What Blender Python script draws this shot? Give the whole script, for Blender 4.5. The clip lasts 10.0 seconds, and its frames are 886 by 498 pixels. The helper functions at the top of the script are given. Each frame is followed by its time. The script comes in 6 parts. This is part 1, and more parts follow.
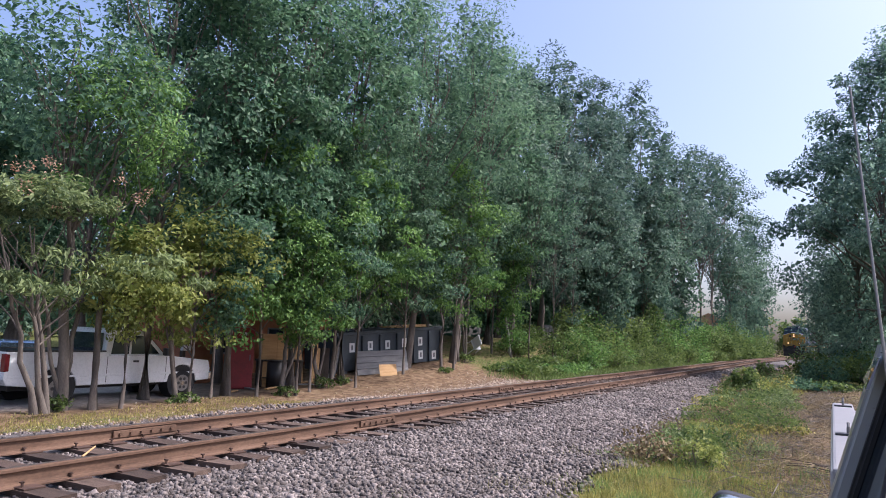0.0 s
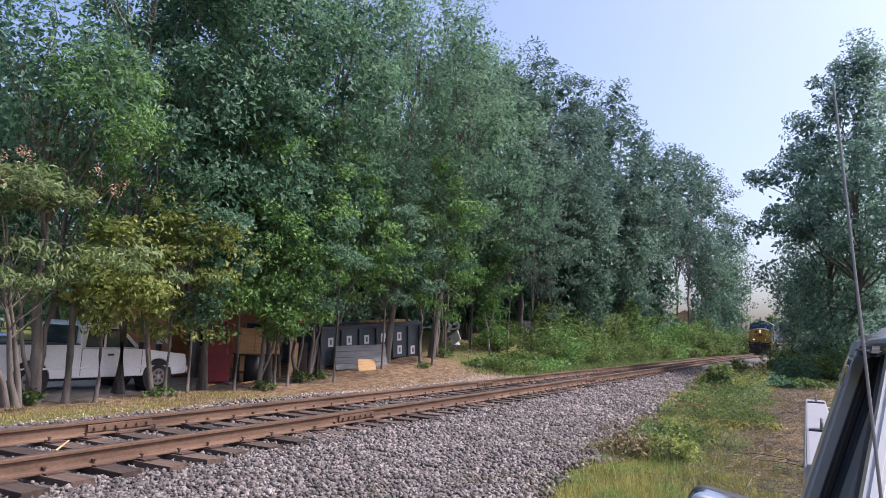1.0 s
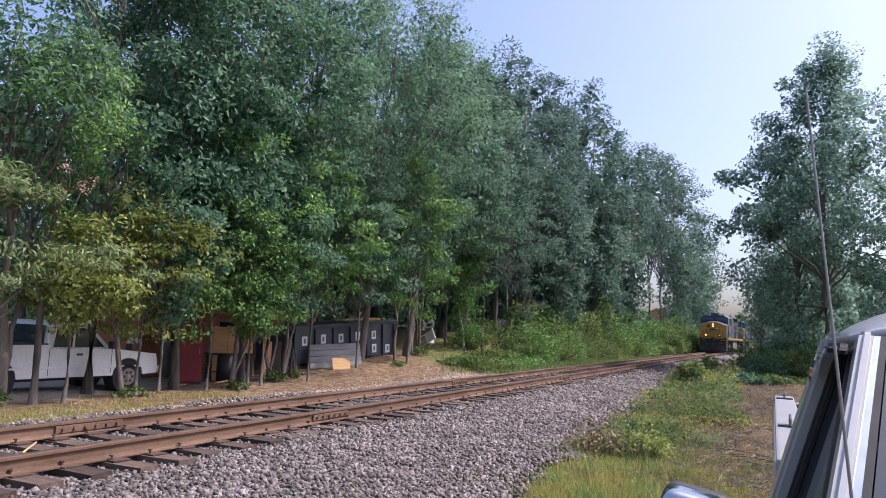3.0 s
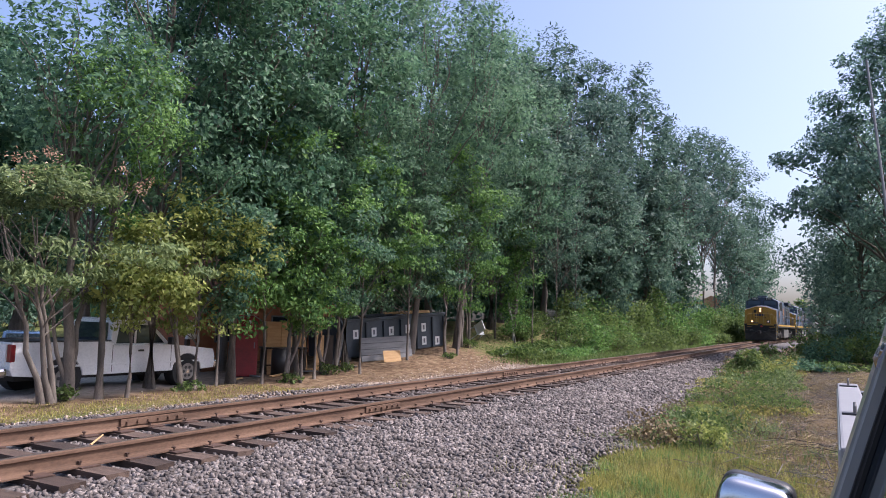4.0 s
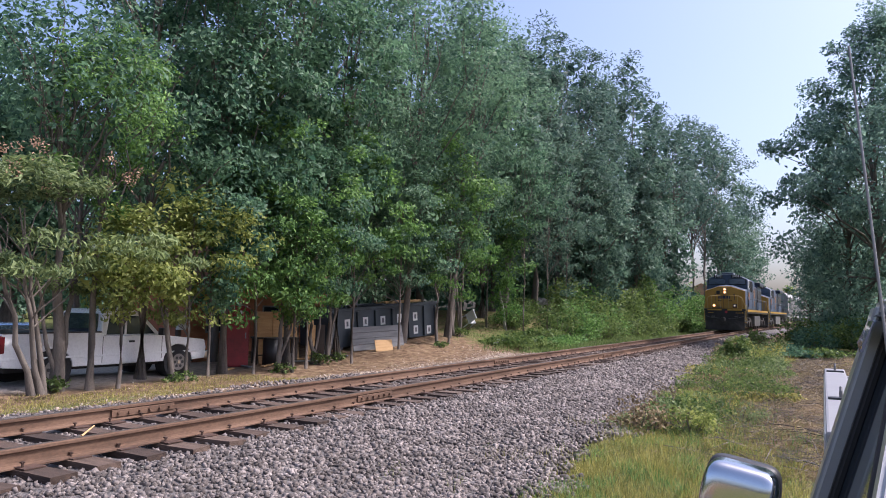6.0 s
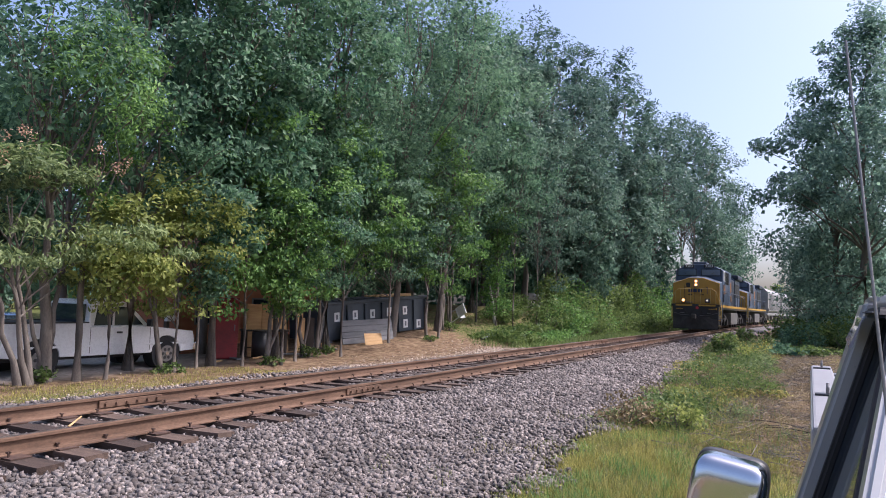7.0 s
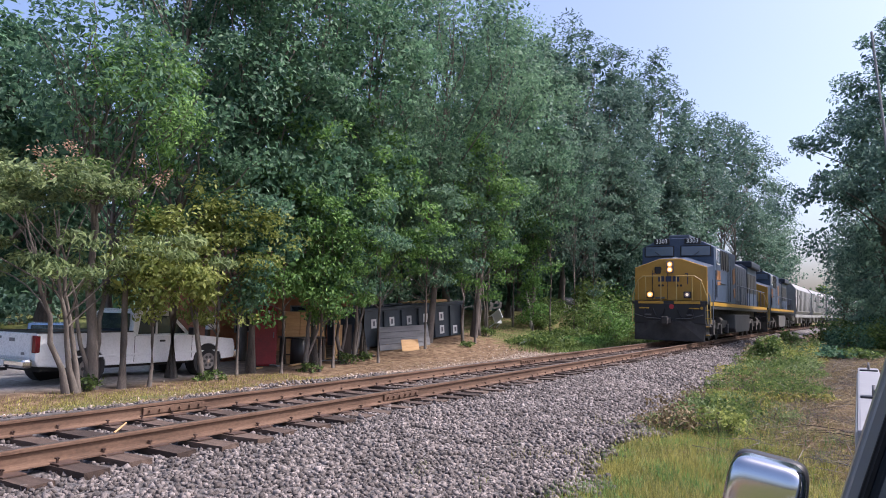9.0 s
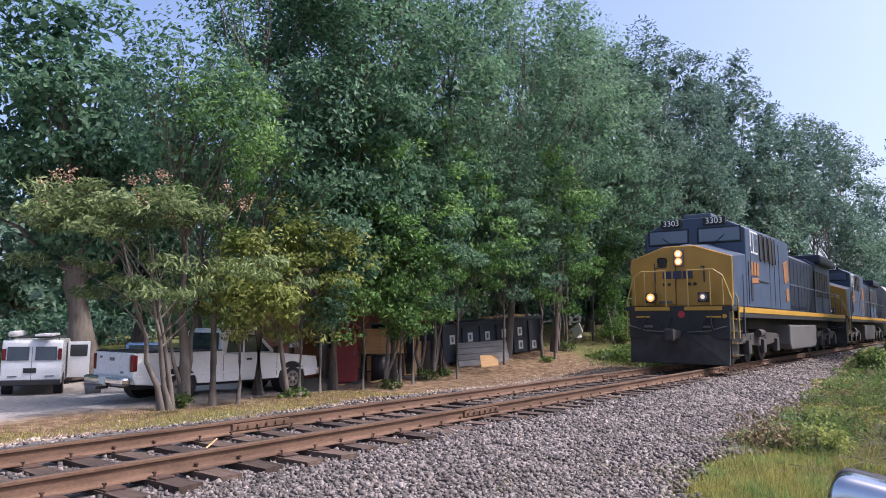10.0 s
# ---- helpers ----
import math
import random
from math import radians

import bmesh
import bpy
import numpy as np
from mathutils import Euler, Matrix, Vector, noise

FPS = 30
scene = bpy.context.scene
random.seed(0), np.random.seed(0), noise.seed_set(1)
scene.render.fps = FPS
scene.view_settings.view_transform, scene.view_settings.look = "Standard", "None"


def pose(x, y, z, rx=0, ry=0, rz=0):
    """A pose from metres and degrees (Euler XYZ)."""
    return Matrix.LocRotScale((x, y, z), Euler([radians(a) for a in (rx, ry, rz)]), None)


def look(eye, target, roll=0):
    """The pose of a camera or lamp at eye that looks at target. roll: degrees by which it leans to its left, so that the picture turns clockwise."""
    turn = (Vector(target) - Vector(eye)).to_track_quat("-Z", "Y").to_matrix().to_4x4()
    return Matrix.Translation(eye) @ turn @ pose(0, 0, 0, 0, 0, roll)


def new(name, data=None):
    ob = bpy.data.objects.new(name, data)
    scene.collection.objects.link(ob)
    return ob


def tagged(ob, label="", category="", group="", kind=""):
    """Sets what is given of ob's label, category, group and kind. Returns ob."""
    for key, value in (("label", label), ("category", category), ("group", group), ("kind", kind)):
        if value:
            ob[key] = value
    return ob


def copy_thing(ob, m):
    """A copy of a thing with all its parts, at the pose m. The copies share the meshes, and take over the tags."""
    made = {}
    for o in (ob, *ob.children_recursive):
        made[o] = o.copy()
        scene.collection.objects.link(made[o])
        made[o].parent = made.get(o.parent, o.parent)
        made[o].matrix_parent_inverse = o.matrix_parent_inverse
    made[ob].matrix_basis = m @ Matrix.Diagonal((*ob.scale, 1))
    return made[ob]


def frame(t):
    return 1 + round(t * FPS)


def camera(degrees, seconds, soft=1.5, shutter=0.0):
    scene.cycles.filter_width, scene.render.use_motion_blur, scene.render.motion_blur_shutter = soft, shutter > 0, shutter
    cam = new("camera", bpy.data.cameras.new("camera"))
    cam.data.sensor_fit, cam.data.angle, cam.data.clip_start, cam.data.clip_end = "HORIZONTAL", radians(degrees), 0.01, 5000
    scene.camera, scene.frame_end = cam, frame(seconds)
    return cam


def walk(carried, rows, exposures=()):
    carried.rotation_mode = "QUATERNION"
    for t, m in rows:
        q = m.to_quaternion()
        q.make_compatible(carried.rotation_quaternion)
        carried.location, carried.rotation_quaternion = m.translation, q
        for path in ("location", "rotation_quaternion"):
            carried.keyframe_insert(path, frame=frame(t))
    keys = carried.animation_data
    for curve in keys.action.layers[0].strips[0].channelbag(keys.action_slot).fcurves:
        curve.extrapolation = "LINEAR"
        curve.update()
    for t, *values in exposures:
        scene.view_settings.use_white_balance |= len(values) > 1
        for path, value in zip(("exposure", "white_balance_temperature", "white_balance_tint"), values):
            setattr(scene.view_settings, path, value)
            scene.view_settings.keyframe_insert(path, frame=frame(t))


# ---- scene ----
cam = camera(64.6, 10.0, soft=0.95)
# seconds, x, y, z, yaw, pitch, roll: a phone held beside the front wing of a pickup
PATH = [
    (0.0, 0.0, -0.016, 1.255, -60.91, 6.95, 2.29),
    (0.5, 0.0, -0.013, 1.255, -61.83, 6.59, 2.34),
    (1.0, 0.0, -0.007, 1.254, -62.59, 6.63, 2.66),
    (1.5, 0.0, -0.007, 1.257, -63.69, 6.88, 2.33),
    (2.0, 0.0, -0.008, 1.256, -65.10, 6.89, 2.58),
    (3.5, 0.0, 0.000, 1.255, -63.74, 6.01, 2.17),
    (4.0, 0.0, -0.001, 1.249, -60.78, 5.80, 1.60),
    (4.5, 0.0, 0.005, 1.245, -59.94, 4.83, 1.29),
    (5.0, 0.0, -0.001, 1.245, -60.43, 4.79, 1.32),
    (5.5, 0.0, -0.001, 1.246, -60.96, 5.00, 1.35),
    (6.0, 0.0, -0.008, 1.246, -61.52, 4.93, 1.23),
    (6.2, 0.0, -0.014, 1.241, -62.17, 4.80, 1.25),
    (7.3, 0.0, 0.002, 1.240, -62.18, 4.51, 1.97),
    (7.5, 0.0, 0.002, 1.240, -61.52, 4.80, 1.83),
    (8.0, 0.0, 0.002, 1.237, -61.17, 5.04, 1.92),
    (8.5, 0.0, -0.007, 1.236, -60.14, 4.89, 1.37),
    (9.0, 0.0, -0.020, 1.234, -59.38, 4.89, 1.17),
    (9.5, 0.0, -0.027, 1.236, -56.52, 5.10, 0.48),
    (10.0, 0.0, -0.023, 1.235, -53.10, 6.07, 0.29),
]
walk(cam, [(t, pose(x, y, z, 90 + pitch, 0, yaw) @ pose(0, 0, 0, 0, 0, roll)) for t, x, y, z, yaw, pitch, roll in PATH],
     exposures=[(0.0, 0.85, 5920, 21), (10.0, 0.88, 5920, 21)])

# ---- light: hazy summer sun, high ahead over the near side of the line ----
SUN_AZ, SUN_EL = -60.0, 54.0        # degrees from +x towards +y, and above the horizon
world = bpy.data.worlds.new("hazy_sky")
scene.world = world
world.use_nodes = True
wn, wl = world.node_tree.nodes, world.node_tree.links
sky = wn.new("ShaderNodeTexSky")
sky.sky_type, sky.sun_disc = "NISHITA", False
sky.sun_elevation, sky.sun_rotation = radians(SUN_EL), radians(90 - SUN_AZ)
sky.air_density, sky.dust_density, sky.ozone_density = 0.9, 4.6, 1.1
wl.new(sky.outputs[0], wn["Background"].inputs[0])
wn["Background"].inputs[1].default_value = 0.15
sun = new("sun", bpy.data.lights.new("sun", "SUN"))
sun.data.energy, sun.data.angle, sun.data.color = 2.7, radians(1.5), (1.0, 0.93, 0.82)
sun_dir = Vector((math.cos(radians(SUN_AZ)) * math.cos(radians(SUN_EL)), math.sin(radians(SUN_AZ)) * math.cos(radians(SUN_EL)), math.sin(radians(SUN_EL))))
sun.matrix_world = look(sun_dir * 100, (0, 0, 0))

rng = np.random.default_rng(7)


# ---- materials ----
def mat(name, stops, scale=4.0, fine=40.0, rough=0.8, metal=0.0, bump=0.2, bump_dist=0.01, island=0.0, objrand=0.0, detail=5.0,
        translucent=0.0, stretch=(1, 1, 1), spec=0.5, coat=0.0):
    """Procedural surface: coarse and fine noise through a ramp of colours, relief, and chance differences from piece to piece."""
    m = bpy.data.materials.new(name)
    m.use_nodes = True
    n, l = m.node_tree.nodes, m.node_tree.links
    b = n["Principled BSDF"]
    tc, mp = n.new("ShaderNodeTexCoord"), n.new("ShaderNodeMapping")
    mp.inputs["Scale"].default_value = stretch
    l.new(tc.outputs["Object"], mp.inputs[0])
    def noise_tex(s):
        t = n.new("ShaderNodeTexNoise")
        t.inputs["Scale"].default_value, t.inputs["Detail"].default_value = s, detail
        l.new(mp.outputs[0], t.inputs["Vector"])
        return t.outputs[0]
    def mathn(op, a, c):
        q = n.new("ShaderNodeMath")
        q.operation = op
        for i, v in enumerate((a, c)):
            if isinstance(v, (int, float)):
                q.inputs[i].default_value = v
            else:
                l.new(v, q.inputs[i])
        return q.outputs[0]
    coarse, small = noise_tex(scale), noise_tex(fine)
    f = mathn("ADD", mathn("MULTIPLY", coarse, 0.6), mathn("MULTIPLY", small, 0.4))
    if island:
        g = n.new("ShaderNodeNewGeometry")
        f = mathn("ADD", f, mathn("MULTIPLY", mathn("SUBTRACT", g.outputs["Random Per Island"], 0.5), island))
    if objrand:
        o = n.new("ShaderNodeObjectInfo")
        f = mathn("ADD", f, mathn("MULTIPLY", mathn("SUBTRACT", o.outputs["Random"], 0.5), objrand))
    ramp = n.new("ShaderNodeValToRGB")
    els = ramp.color_ramp.elements
    while len(els) < len(stops):
        els.new(0.5)
    for e, (p, c) in zip(els, stops):
        e.position, e.color = p, (*c, 1)
    l.new(f, ramp.inputs[0])
    l.new(ramp.outputs[0], b.inputs["Base Color"])
    b.inputs["Metallic"].default_value = metal
    b.inputs["Specular IOR Level"].default_value = spec
    b.inputs["Coat Weight"].default_value = coat
    l.new(mathn("ADD", mathn("MULTIPLY", small, 0.2), rough - 0.1), b.inputs["Roughness"])
    if bump:
        bp = n.new("ShaderNodeBump")
        bp.inputs["Strength"].default_value, bp.inputs["Distance"].default_value = bump, bump_dist
        l.new(f if not island else small, bp.inputs["Height"])
        l.new(bp.outputs[0], b.inputs["Normal"])
    if translucent:
        tr, mx = n.new("ShaderNodeBsdfTranslucent"), n.new("ShaderNodeMixShader")
        hs = n.new("ShaderNodeHueSaturation")
        hs.inputs["Saturation"].default_value, hs.inputs["Value"].default_value = 1.0, 1.6
        l.new(ramp.outputs[0], hs.inputs["Color"])
        l.new(hs.outputs[0], tr.inputs[0])
        mx.inputs[0].default_value = translucent
        l.new(b.outputs[0], mx.inputs[1]), l.new(tr.outputs[0], mx.inputs[2])
        l.new(mx.outputs[0], n["Material Output"].inputs[0])
    return m


def plain(name, colour, rough=0.5, metal=0.0, dirt=0.25, bump=0.05, coat=0.0, objrand=0.0):
    """Paint or metal with grime at two scales."""
    d = tuple(c * (1 - dirt) for c in colour)
    return mat(name, [(0.3, d), (0.6, colour)], 1.7, 23.0, rough, metal, bump, 0.004, coat=coat, objrand=objrand)


def leafmat(name, dark, light, translucent=0.42):
    return mat(name, [(0.15, dark), (0.85, light)], 0.35, 3.0, 0.55, 0, 0, island=0.8, translucent=translucent, spec=0.28)


def glow(name, colour, strength):
    m = bpy.data.materials.new(name)
    m.use_nodes = True
    b = m.node_tree.nodes["Principled BSDF"]
    b.inputs["Base Color"].default_value = (*colour, 1)
    b.inputs["Emission Color"].default_value = (*colour, 1)
    b.inputs["Emission Strength"].default_value = strength
    return m


def glassmat(name, tint=(0.02, 0.03, 0.04), rough=0.04):
    m = bpy.data.materials.new(name)
    m.use_nodes = True
    b = m.node_tree.nodes["Principled BSDF"]
    b.inputs["Base Color"].default_value = (*tint, 1)
    b.inputs["Roughness"].default_value = rough
    b.inputs["Specular IOR Level"].default_value = 0.8
    return m


M = {
    "ballast": mat("ballast_stone", [(0.15, (0.042, 0.035, 0.031)), (0.5, (0.128, 0.108, 0.098)), (0.9, (0.31, 0.268, 0.245))], 2, 60, 0.9, bump=0.4, island=0.55),
    "bed": mat("ballast_bed", [(0.35, (0.035, 0.031, 0.028)), (0.5, (0.10, 0.09, 0.085)), (0.65, (0.19, 0.172, 0.165))], 14, 38, 0.95, bump=1.0, bump_dist=0.04, detail=3),
    "rust": mat("rail_rust", [(0.3, (0.055, 0.031, 0.019)), (0.5, (0.13, 0.075, 0.046)), (0.7, (0.20, 0.124, 0.080))], 3, 60, 0.85, 0.1, 0.3, 0.003, stretch=(0.4, 1, 1)),
    "railtop": mat("polished_rail_head", [(0.3, (0.14, 0.10, 0.085)), (0.7, (0.34, 0.29, 0.27))], 3, 50, 0.38, 0.85, 0.1, 0.002, stretch=(0.1, 1, 1)),
    "tie": mat("weathered_tie", [(0.25, (0.024, 0.015, 0.011)), (0.5, (0.060, 0.038, 0.027)), (0.75, (0.125, 0.086, 0.064))], 5, 40, 0.92, bump=0.6, bump_dist=0.012, objrand=0.35, stretch=(3, 0.4, 3)),
    "iron": mat("dark_rusty_iron", [(0.3, (0.04, 0.025, 0.02)), (0.7, (0.12, 0.07, 0.05))], 8, 60, 0.8, 0.3, 0.3),
    "leaf_oak": leafmat("broad_leaf", (0.032, 0.082, 0.052), (0.130, 0.232, 0.128)),
    # leaf_lit: brighter leaf green, sunlight put into the colour
    "leaf_lit": leafmat("sunlit_leaf", (0.045, 0.112, 0.032), (0.175, 0.305, 0.08), translucent=0.34),
    "leaf_yellow": leafmat("yellowish_leaf", (0.11, 0.15, 0.036), (0.31, 0.34, 0.10), translucent=0.42),
    "leaf_grey": leafmat("willow_leaf", (0.046, 0.102, 0.068), (0.155, 0.255, 0.145)),
    # leaf_pine and leaf_blue: distance haze put into the colour as a bluish tint
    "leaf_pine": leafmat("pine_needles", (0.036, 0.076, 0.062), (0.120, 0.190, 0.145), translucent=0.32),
    "leaf_blue": leafmat("haze_blue_leaf", (0.042, 0.090, 0.068), (0.140, 0.220, 0.150), translucent=0.36),
    # leaf_hazy: leaf green paled and greyed to stand for haze
    "leaf_hazy": leafmat("haze_pale_leaf", (0.066, 0.122, 0.098), (0.20, 0.30, 0.225), translucent=0.5),
    "vine": leafmat("vine_leaf", (0.038, 0.074, 0.021), (0.15, 0.205, 0.06), translucent=0.42),
    "mimosa": leafmat("feathery_leaf", (0.07, 0.11, 0.045), (0.23, 0.29, 0.12), translucent=0.38),
    "blossom": leafmat("pink_blossom", (0.34, 0.2, 0.13), (0.55, 0.38, 0.27), translucent=0.3),
    "grass": leafmat("grass_blade", (0.10, 0.108, 0.026), (0.37, 0.335, 0.095), translucent=0.36),
    "straw": leafmat("dry_grass", (0.10, 0.072, 0.038), (0.30, 0.23, 0.125), translucent=0.2),
    "bark": mat("bark", [(0.3, (0.06, 0.05, 0.042)), (0.6, (0.17, 0.145, 0.122)), (0.8, (0.27, 0.24, 0.21))], 4, 40, 0.95, bump=0.8, bump_dist=0.02, stretch=(2, 2, 0.4)),
    "ground": None,
}


# ---- mesh tools ----
def mesh_np(name, verts, faces, material, smooth=False):
    """A mesh from arrays of corners and of triangles or quads."""
    me = bpy.data.meshes.new(name)
    verts, faces = np.asarray(verts, np.float32), np.asarray(faces, np.int32)
    k = faces.shape[1]
    me.vertices.add(len(verts)), me.loops.add(faces.size), me.polygons.add(len(faces))
    me.vertices.foreach_set("co", verts.ravel())
    me.loops.foreach_set("vertex_index", faces.ravel())
    me.polygons.foreach_set("loop_start", np.arange(0, faces.size, k, dtype=np.int32))
    me.polygons.foreach_set("loop_total", np.full(len(faces), k, np.int32))
    if smooth:
        me.polygons.foreach_set("use_smooth", np.ones(len(faces), bool))
    me.materials.append(material)
    me.update(calc_edges=True)
    return me


def thing(name, m=None, label="", category="", group="", kind=""):
    ob = new(name)
    ob.empty_display_size = 0.3
    if m is not None:
        ob.matrix_basis = m
    return tagged(ob, label, category, group, kind)


def part(name, bm, material, parent, label="", m=None, smooth=False, kind=""):
    """Links a bmesh, or a mesh, as one object under a thing or a part."""
    if isinstance(bm, bmesh.types.BMesh):
        me = bpy.data.meshes.new(name)
        if smooth:
            for f in bm.faces:
                f.smooth = True
        bm.to_mesh(me)
        bm.free()
        me.materials.append(material)
    else:
        me = bm
    ob = new(name, me)
    ob.parent = parent
    if m is not None:
        ob.matrix_basis = m
    return tagged(ob, label, kind=kind)


def box(c, s, bevel=0.0, bm=None, rz=0.0, ry=0.0, rx=0.0, taper=None):
    """A box of size s about c, with bevelled edges; added to bm if given."""
    b = bmesh.new()
    bmesh.ops.create_cube(b, size=1)
    for v in b.verts:
        if taper and v.co.z > 0:
            v.co.x *= taper[0]
            v.co.y *= taper[1]
        v.co = Vector((v.co.x * s[0], v.co.y * s[1], v.co.z * s[2]))
    if bevel:
        bmesh.ops.bevel(b, geom=b.edges[:], offset=bevel, segments=2, affect="EDGES", profile=0.6)
    bmesh.ops.transform(b, matrix=pose(*c, rx, ry, rz), verts=b.verts)
    return merge(bm, b)


def merge(bm, b):
    if bm is None:
        return b
    me = bpy.data.meshes.new("tmp")
    b.to_mesh(me)
    b.free()
    bm.from_mesh(me)
    bpy.data.meshes.remove(me)
    return bm


def cyl(a, c, r, r2=None, seg=12, bm=None, bevel=0.0):
    """A round bar from a to c."""
    a, c = Vector(a), Vector(c)
    b = bmesh.new()
    bmesh.ops.create_cone(b, cap_ends=True, segments=seg, radius1=r, radius2=r if r2 is None else r2, depth=(c - a).length)
    if bevel:
        bmesh.ops.bevel(b, geom=[e for e in b.edges if len(e.link_faces) == 2 and e.calc_face_angle() > 1], offset=bevel, segments=2, affect="EDGES")
    bmesh.ops.transform(b, matrix=Matrix.Translation((a + c) / 2) @ (c - a).to_track_quat("Z", "Y").to_matrix().to_4x4(), verts=b.verts)
    return merge(bm, b)


def pipe(points, r, seg=6, bm=None):
    """A bent bar through the points."""
    for a, c in zip(points, points[1:]):
        bm = cyl(a, c, r, seg=seg, bm=bm)
    for p in points[1:-1]:
        b = bmesh.new()
        bmesh.ops.create_icosphere(b, subdivisions=1, radius=r)
        bmesh.ops.translate(b, verts=b.verts, vec=p)
        bm = merge(bm, b)
    return bm


def prism(outline, y0, y1, bevel=0.0, bm=None):
    """An outline in x and z, drawn out from y0 to y1."""
    b = bmesh.new()
    vs = [b.verts.new((x, y0, z)) for x, z in outline]
    f = b.faces.new(vs)
    r = bmesh.ops.extrude_face_region(b, geom=[f])
    for v in r["geom"]:
        if isinstance(v, bmesh.types.BMVert):
            v.co.y = y1
    bmesh.ops.recalc_face_normals(b, faces=b.faces[:])
    if bevel:
        bmesh.ops.bevel(b, geom=b.edges[:], offset=bevel, segments=2, affect="EDGES", profile=0.6)
    return merge(bm, b)


def smoothstep(a, b, x):
    t = np.clip((np.asarray(x, float) - a) / (b - a), 0, 1)
    return t * t * (3 - 2 * t)


def wave(x, y):
    """Uneven ground, a few centimetres."""
    return 0.03 * np.sin(1.3 * x + 0.7 * y) + 0.025 * np.sin(0.6 * x - 1.9 * y + 1) + 0.012 * np.sin(4.1 * x + 2) * np.sin(3.7 * y)


TRACK_Y = 6.80


def bend(x):
    """How far the line has swung aside: straight past the eye, then a slow curve."""
    x = np.asarray(x, float)
    d = np.clip(x - 62, 0, 90)
    return -0.0006 * d * d - 0.108 * np.clip(x - 152, 0, 400)


def toe(x):
    """Foot of the stone bank on the near side."""
    return 2.42 + 0.045 * np.clip(np.asarray(x, float) - 6, -2, 26)


def ground_z(x, y):
    """Lie of the land: level verge, stone bank under the line, yard beyond, a bank past the yard."""
    x, y = np.asarray(x, float), np.asarray(y, float)
    y = y - bend(x)
    near = -0.45 + 0.18 * smoothstep(2.9, 5.35, y)
    far = 0.43 * smoothstep(8.4, 13.0, y)
    bank = 0.85 * smoothstep(17, 27, x) * smoothstep(10.0, 14.5, y) * (1 - 0.5 * smoothstep(60, 120, x))
    verge = 0.12 * smoothstep(8, 25, x) * (1 - smoothstep(0, 3.5, y))
    sink = 0.75 * smoothstep(17.5, 27, y) * (1 - smoothstep(16, 21, x)) * (1 - 0.5 * smoothstep(14, 17, x))
    knoll = 1.0 * smoothstep(27, 37, x) * smoothstep(13, 16.5, y)
    off = 1 - smoothstep(2.4, 3.2, y) * (1 - smoothstep(8.8, 11, y))
    return near - far - sink + knoll + bank + verge + wave(x, y) * (0.25 + 0.75 * off)


# ---- ground ----
def ground_material():
    """Short grass, bare reddish dirt and grey yard gravel by patches."""
    m = bpy.data.materials.new("ground_earth")
    m.use_nodes = True
    n, l = m.node_tree.nodes, m.node_tree.links
    b = n["Principled BSDF"]
    tc = n.new("ShaderNodeTexCoord")
    def tex(s, d=6):
        t = n.new("ShaderNodeTexNoise")
        t.inputs["Scale"].default_value, t.inputs["Detail"].default_value = s, d
        l.new(tc.outputs["Object"], t.inputs["Vector"])
        return t.outputs[0]
    def ramp(src, stops):
        r = n.new("ShaderNodeValToRGB")
        while len(r.color_ramp.elements) < len(stops):
            r.color_ramp.elements.new(0.5)
        for e, (p, c) in zip(r.color_ramp.elements, stops):
            e.position, e.color = p, (*c, 1)
        l.new(src, r.inputs[0])
        return r.outputs[0]
    def mix(f, a, c):
        x = n.new("ShaderNodeMix")
        x.data_type = "RGBA"
        l.new(f, x.inputs[0]), l.new(a, x.inputs[6]), l.new(c, x.inputs[7])
        return x.outputs[2]
    dirt = ramp(tex(5.0, 10), [(0.3, (0.078, 0.048, 0.028)), (0.5, (0.16, 0.104, 0.062)), (0.72, (0.28, 0.205, 0.13))])
    turf = ramp(tex(7.0, 10), [(0.3, (0.05, 0.07, 0.018)), (0.55, (0.12, 0.135, 0.04)), (0.75, (0.24, 0.20, 0.09))])
    w = n.new("ShaderNodeAttribute")
    w.attribute_name = "turf"
    fine = tex(3.0, 8)
    s = n.new("ShaderNodeMath")
    s.operation = "ADD"
    l.new(w.outputs["Fac"], s.inputs[0]), l.new(fine, s.inputs[1])
    r2 = n.new("ShaderNodeMapRange")
    r2.inputs[1].default_value, r2.inputs[2].default_value = 0.85, 1.15
    l.new(s.outputs[0], r2.inputs[0])
    base = mix(r2.outputs[0], dirt, turf)
    g = n.new("ShaderNodeAttribute")
    g.attribute_name = "yard"
    grey = ramp(tex(9.0, 10), [(0.3, (0.30, 0.27, 0.24)), (0.7, (0.50, 0.46, 0.42))])
    l.new(mix(g.outputs["Fac"], base, grey), b.inputs["Base Color"])
    b.inputs["Roughness"].default_value = 0.95
    b.inputs["Specular IOR Level"].default_value = 0.2
    bp = n.new("ShaderNodeBump")
    bp.inputs["Strength"].default_value, bp.inputs["Distance"].default_value = 0.7, 0.05
    l.new(tex(18.0, 8), bp.inputs["Height"])
    l.new(bp.outputs[0], b.inputs["Normal"])
    return m


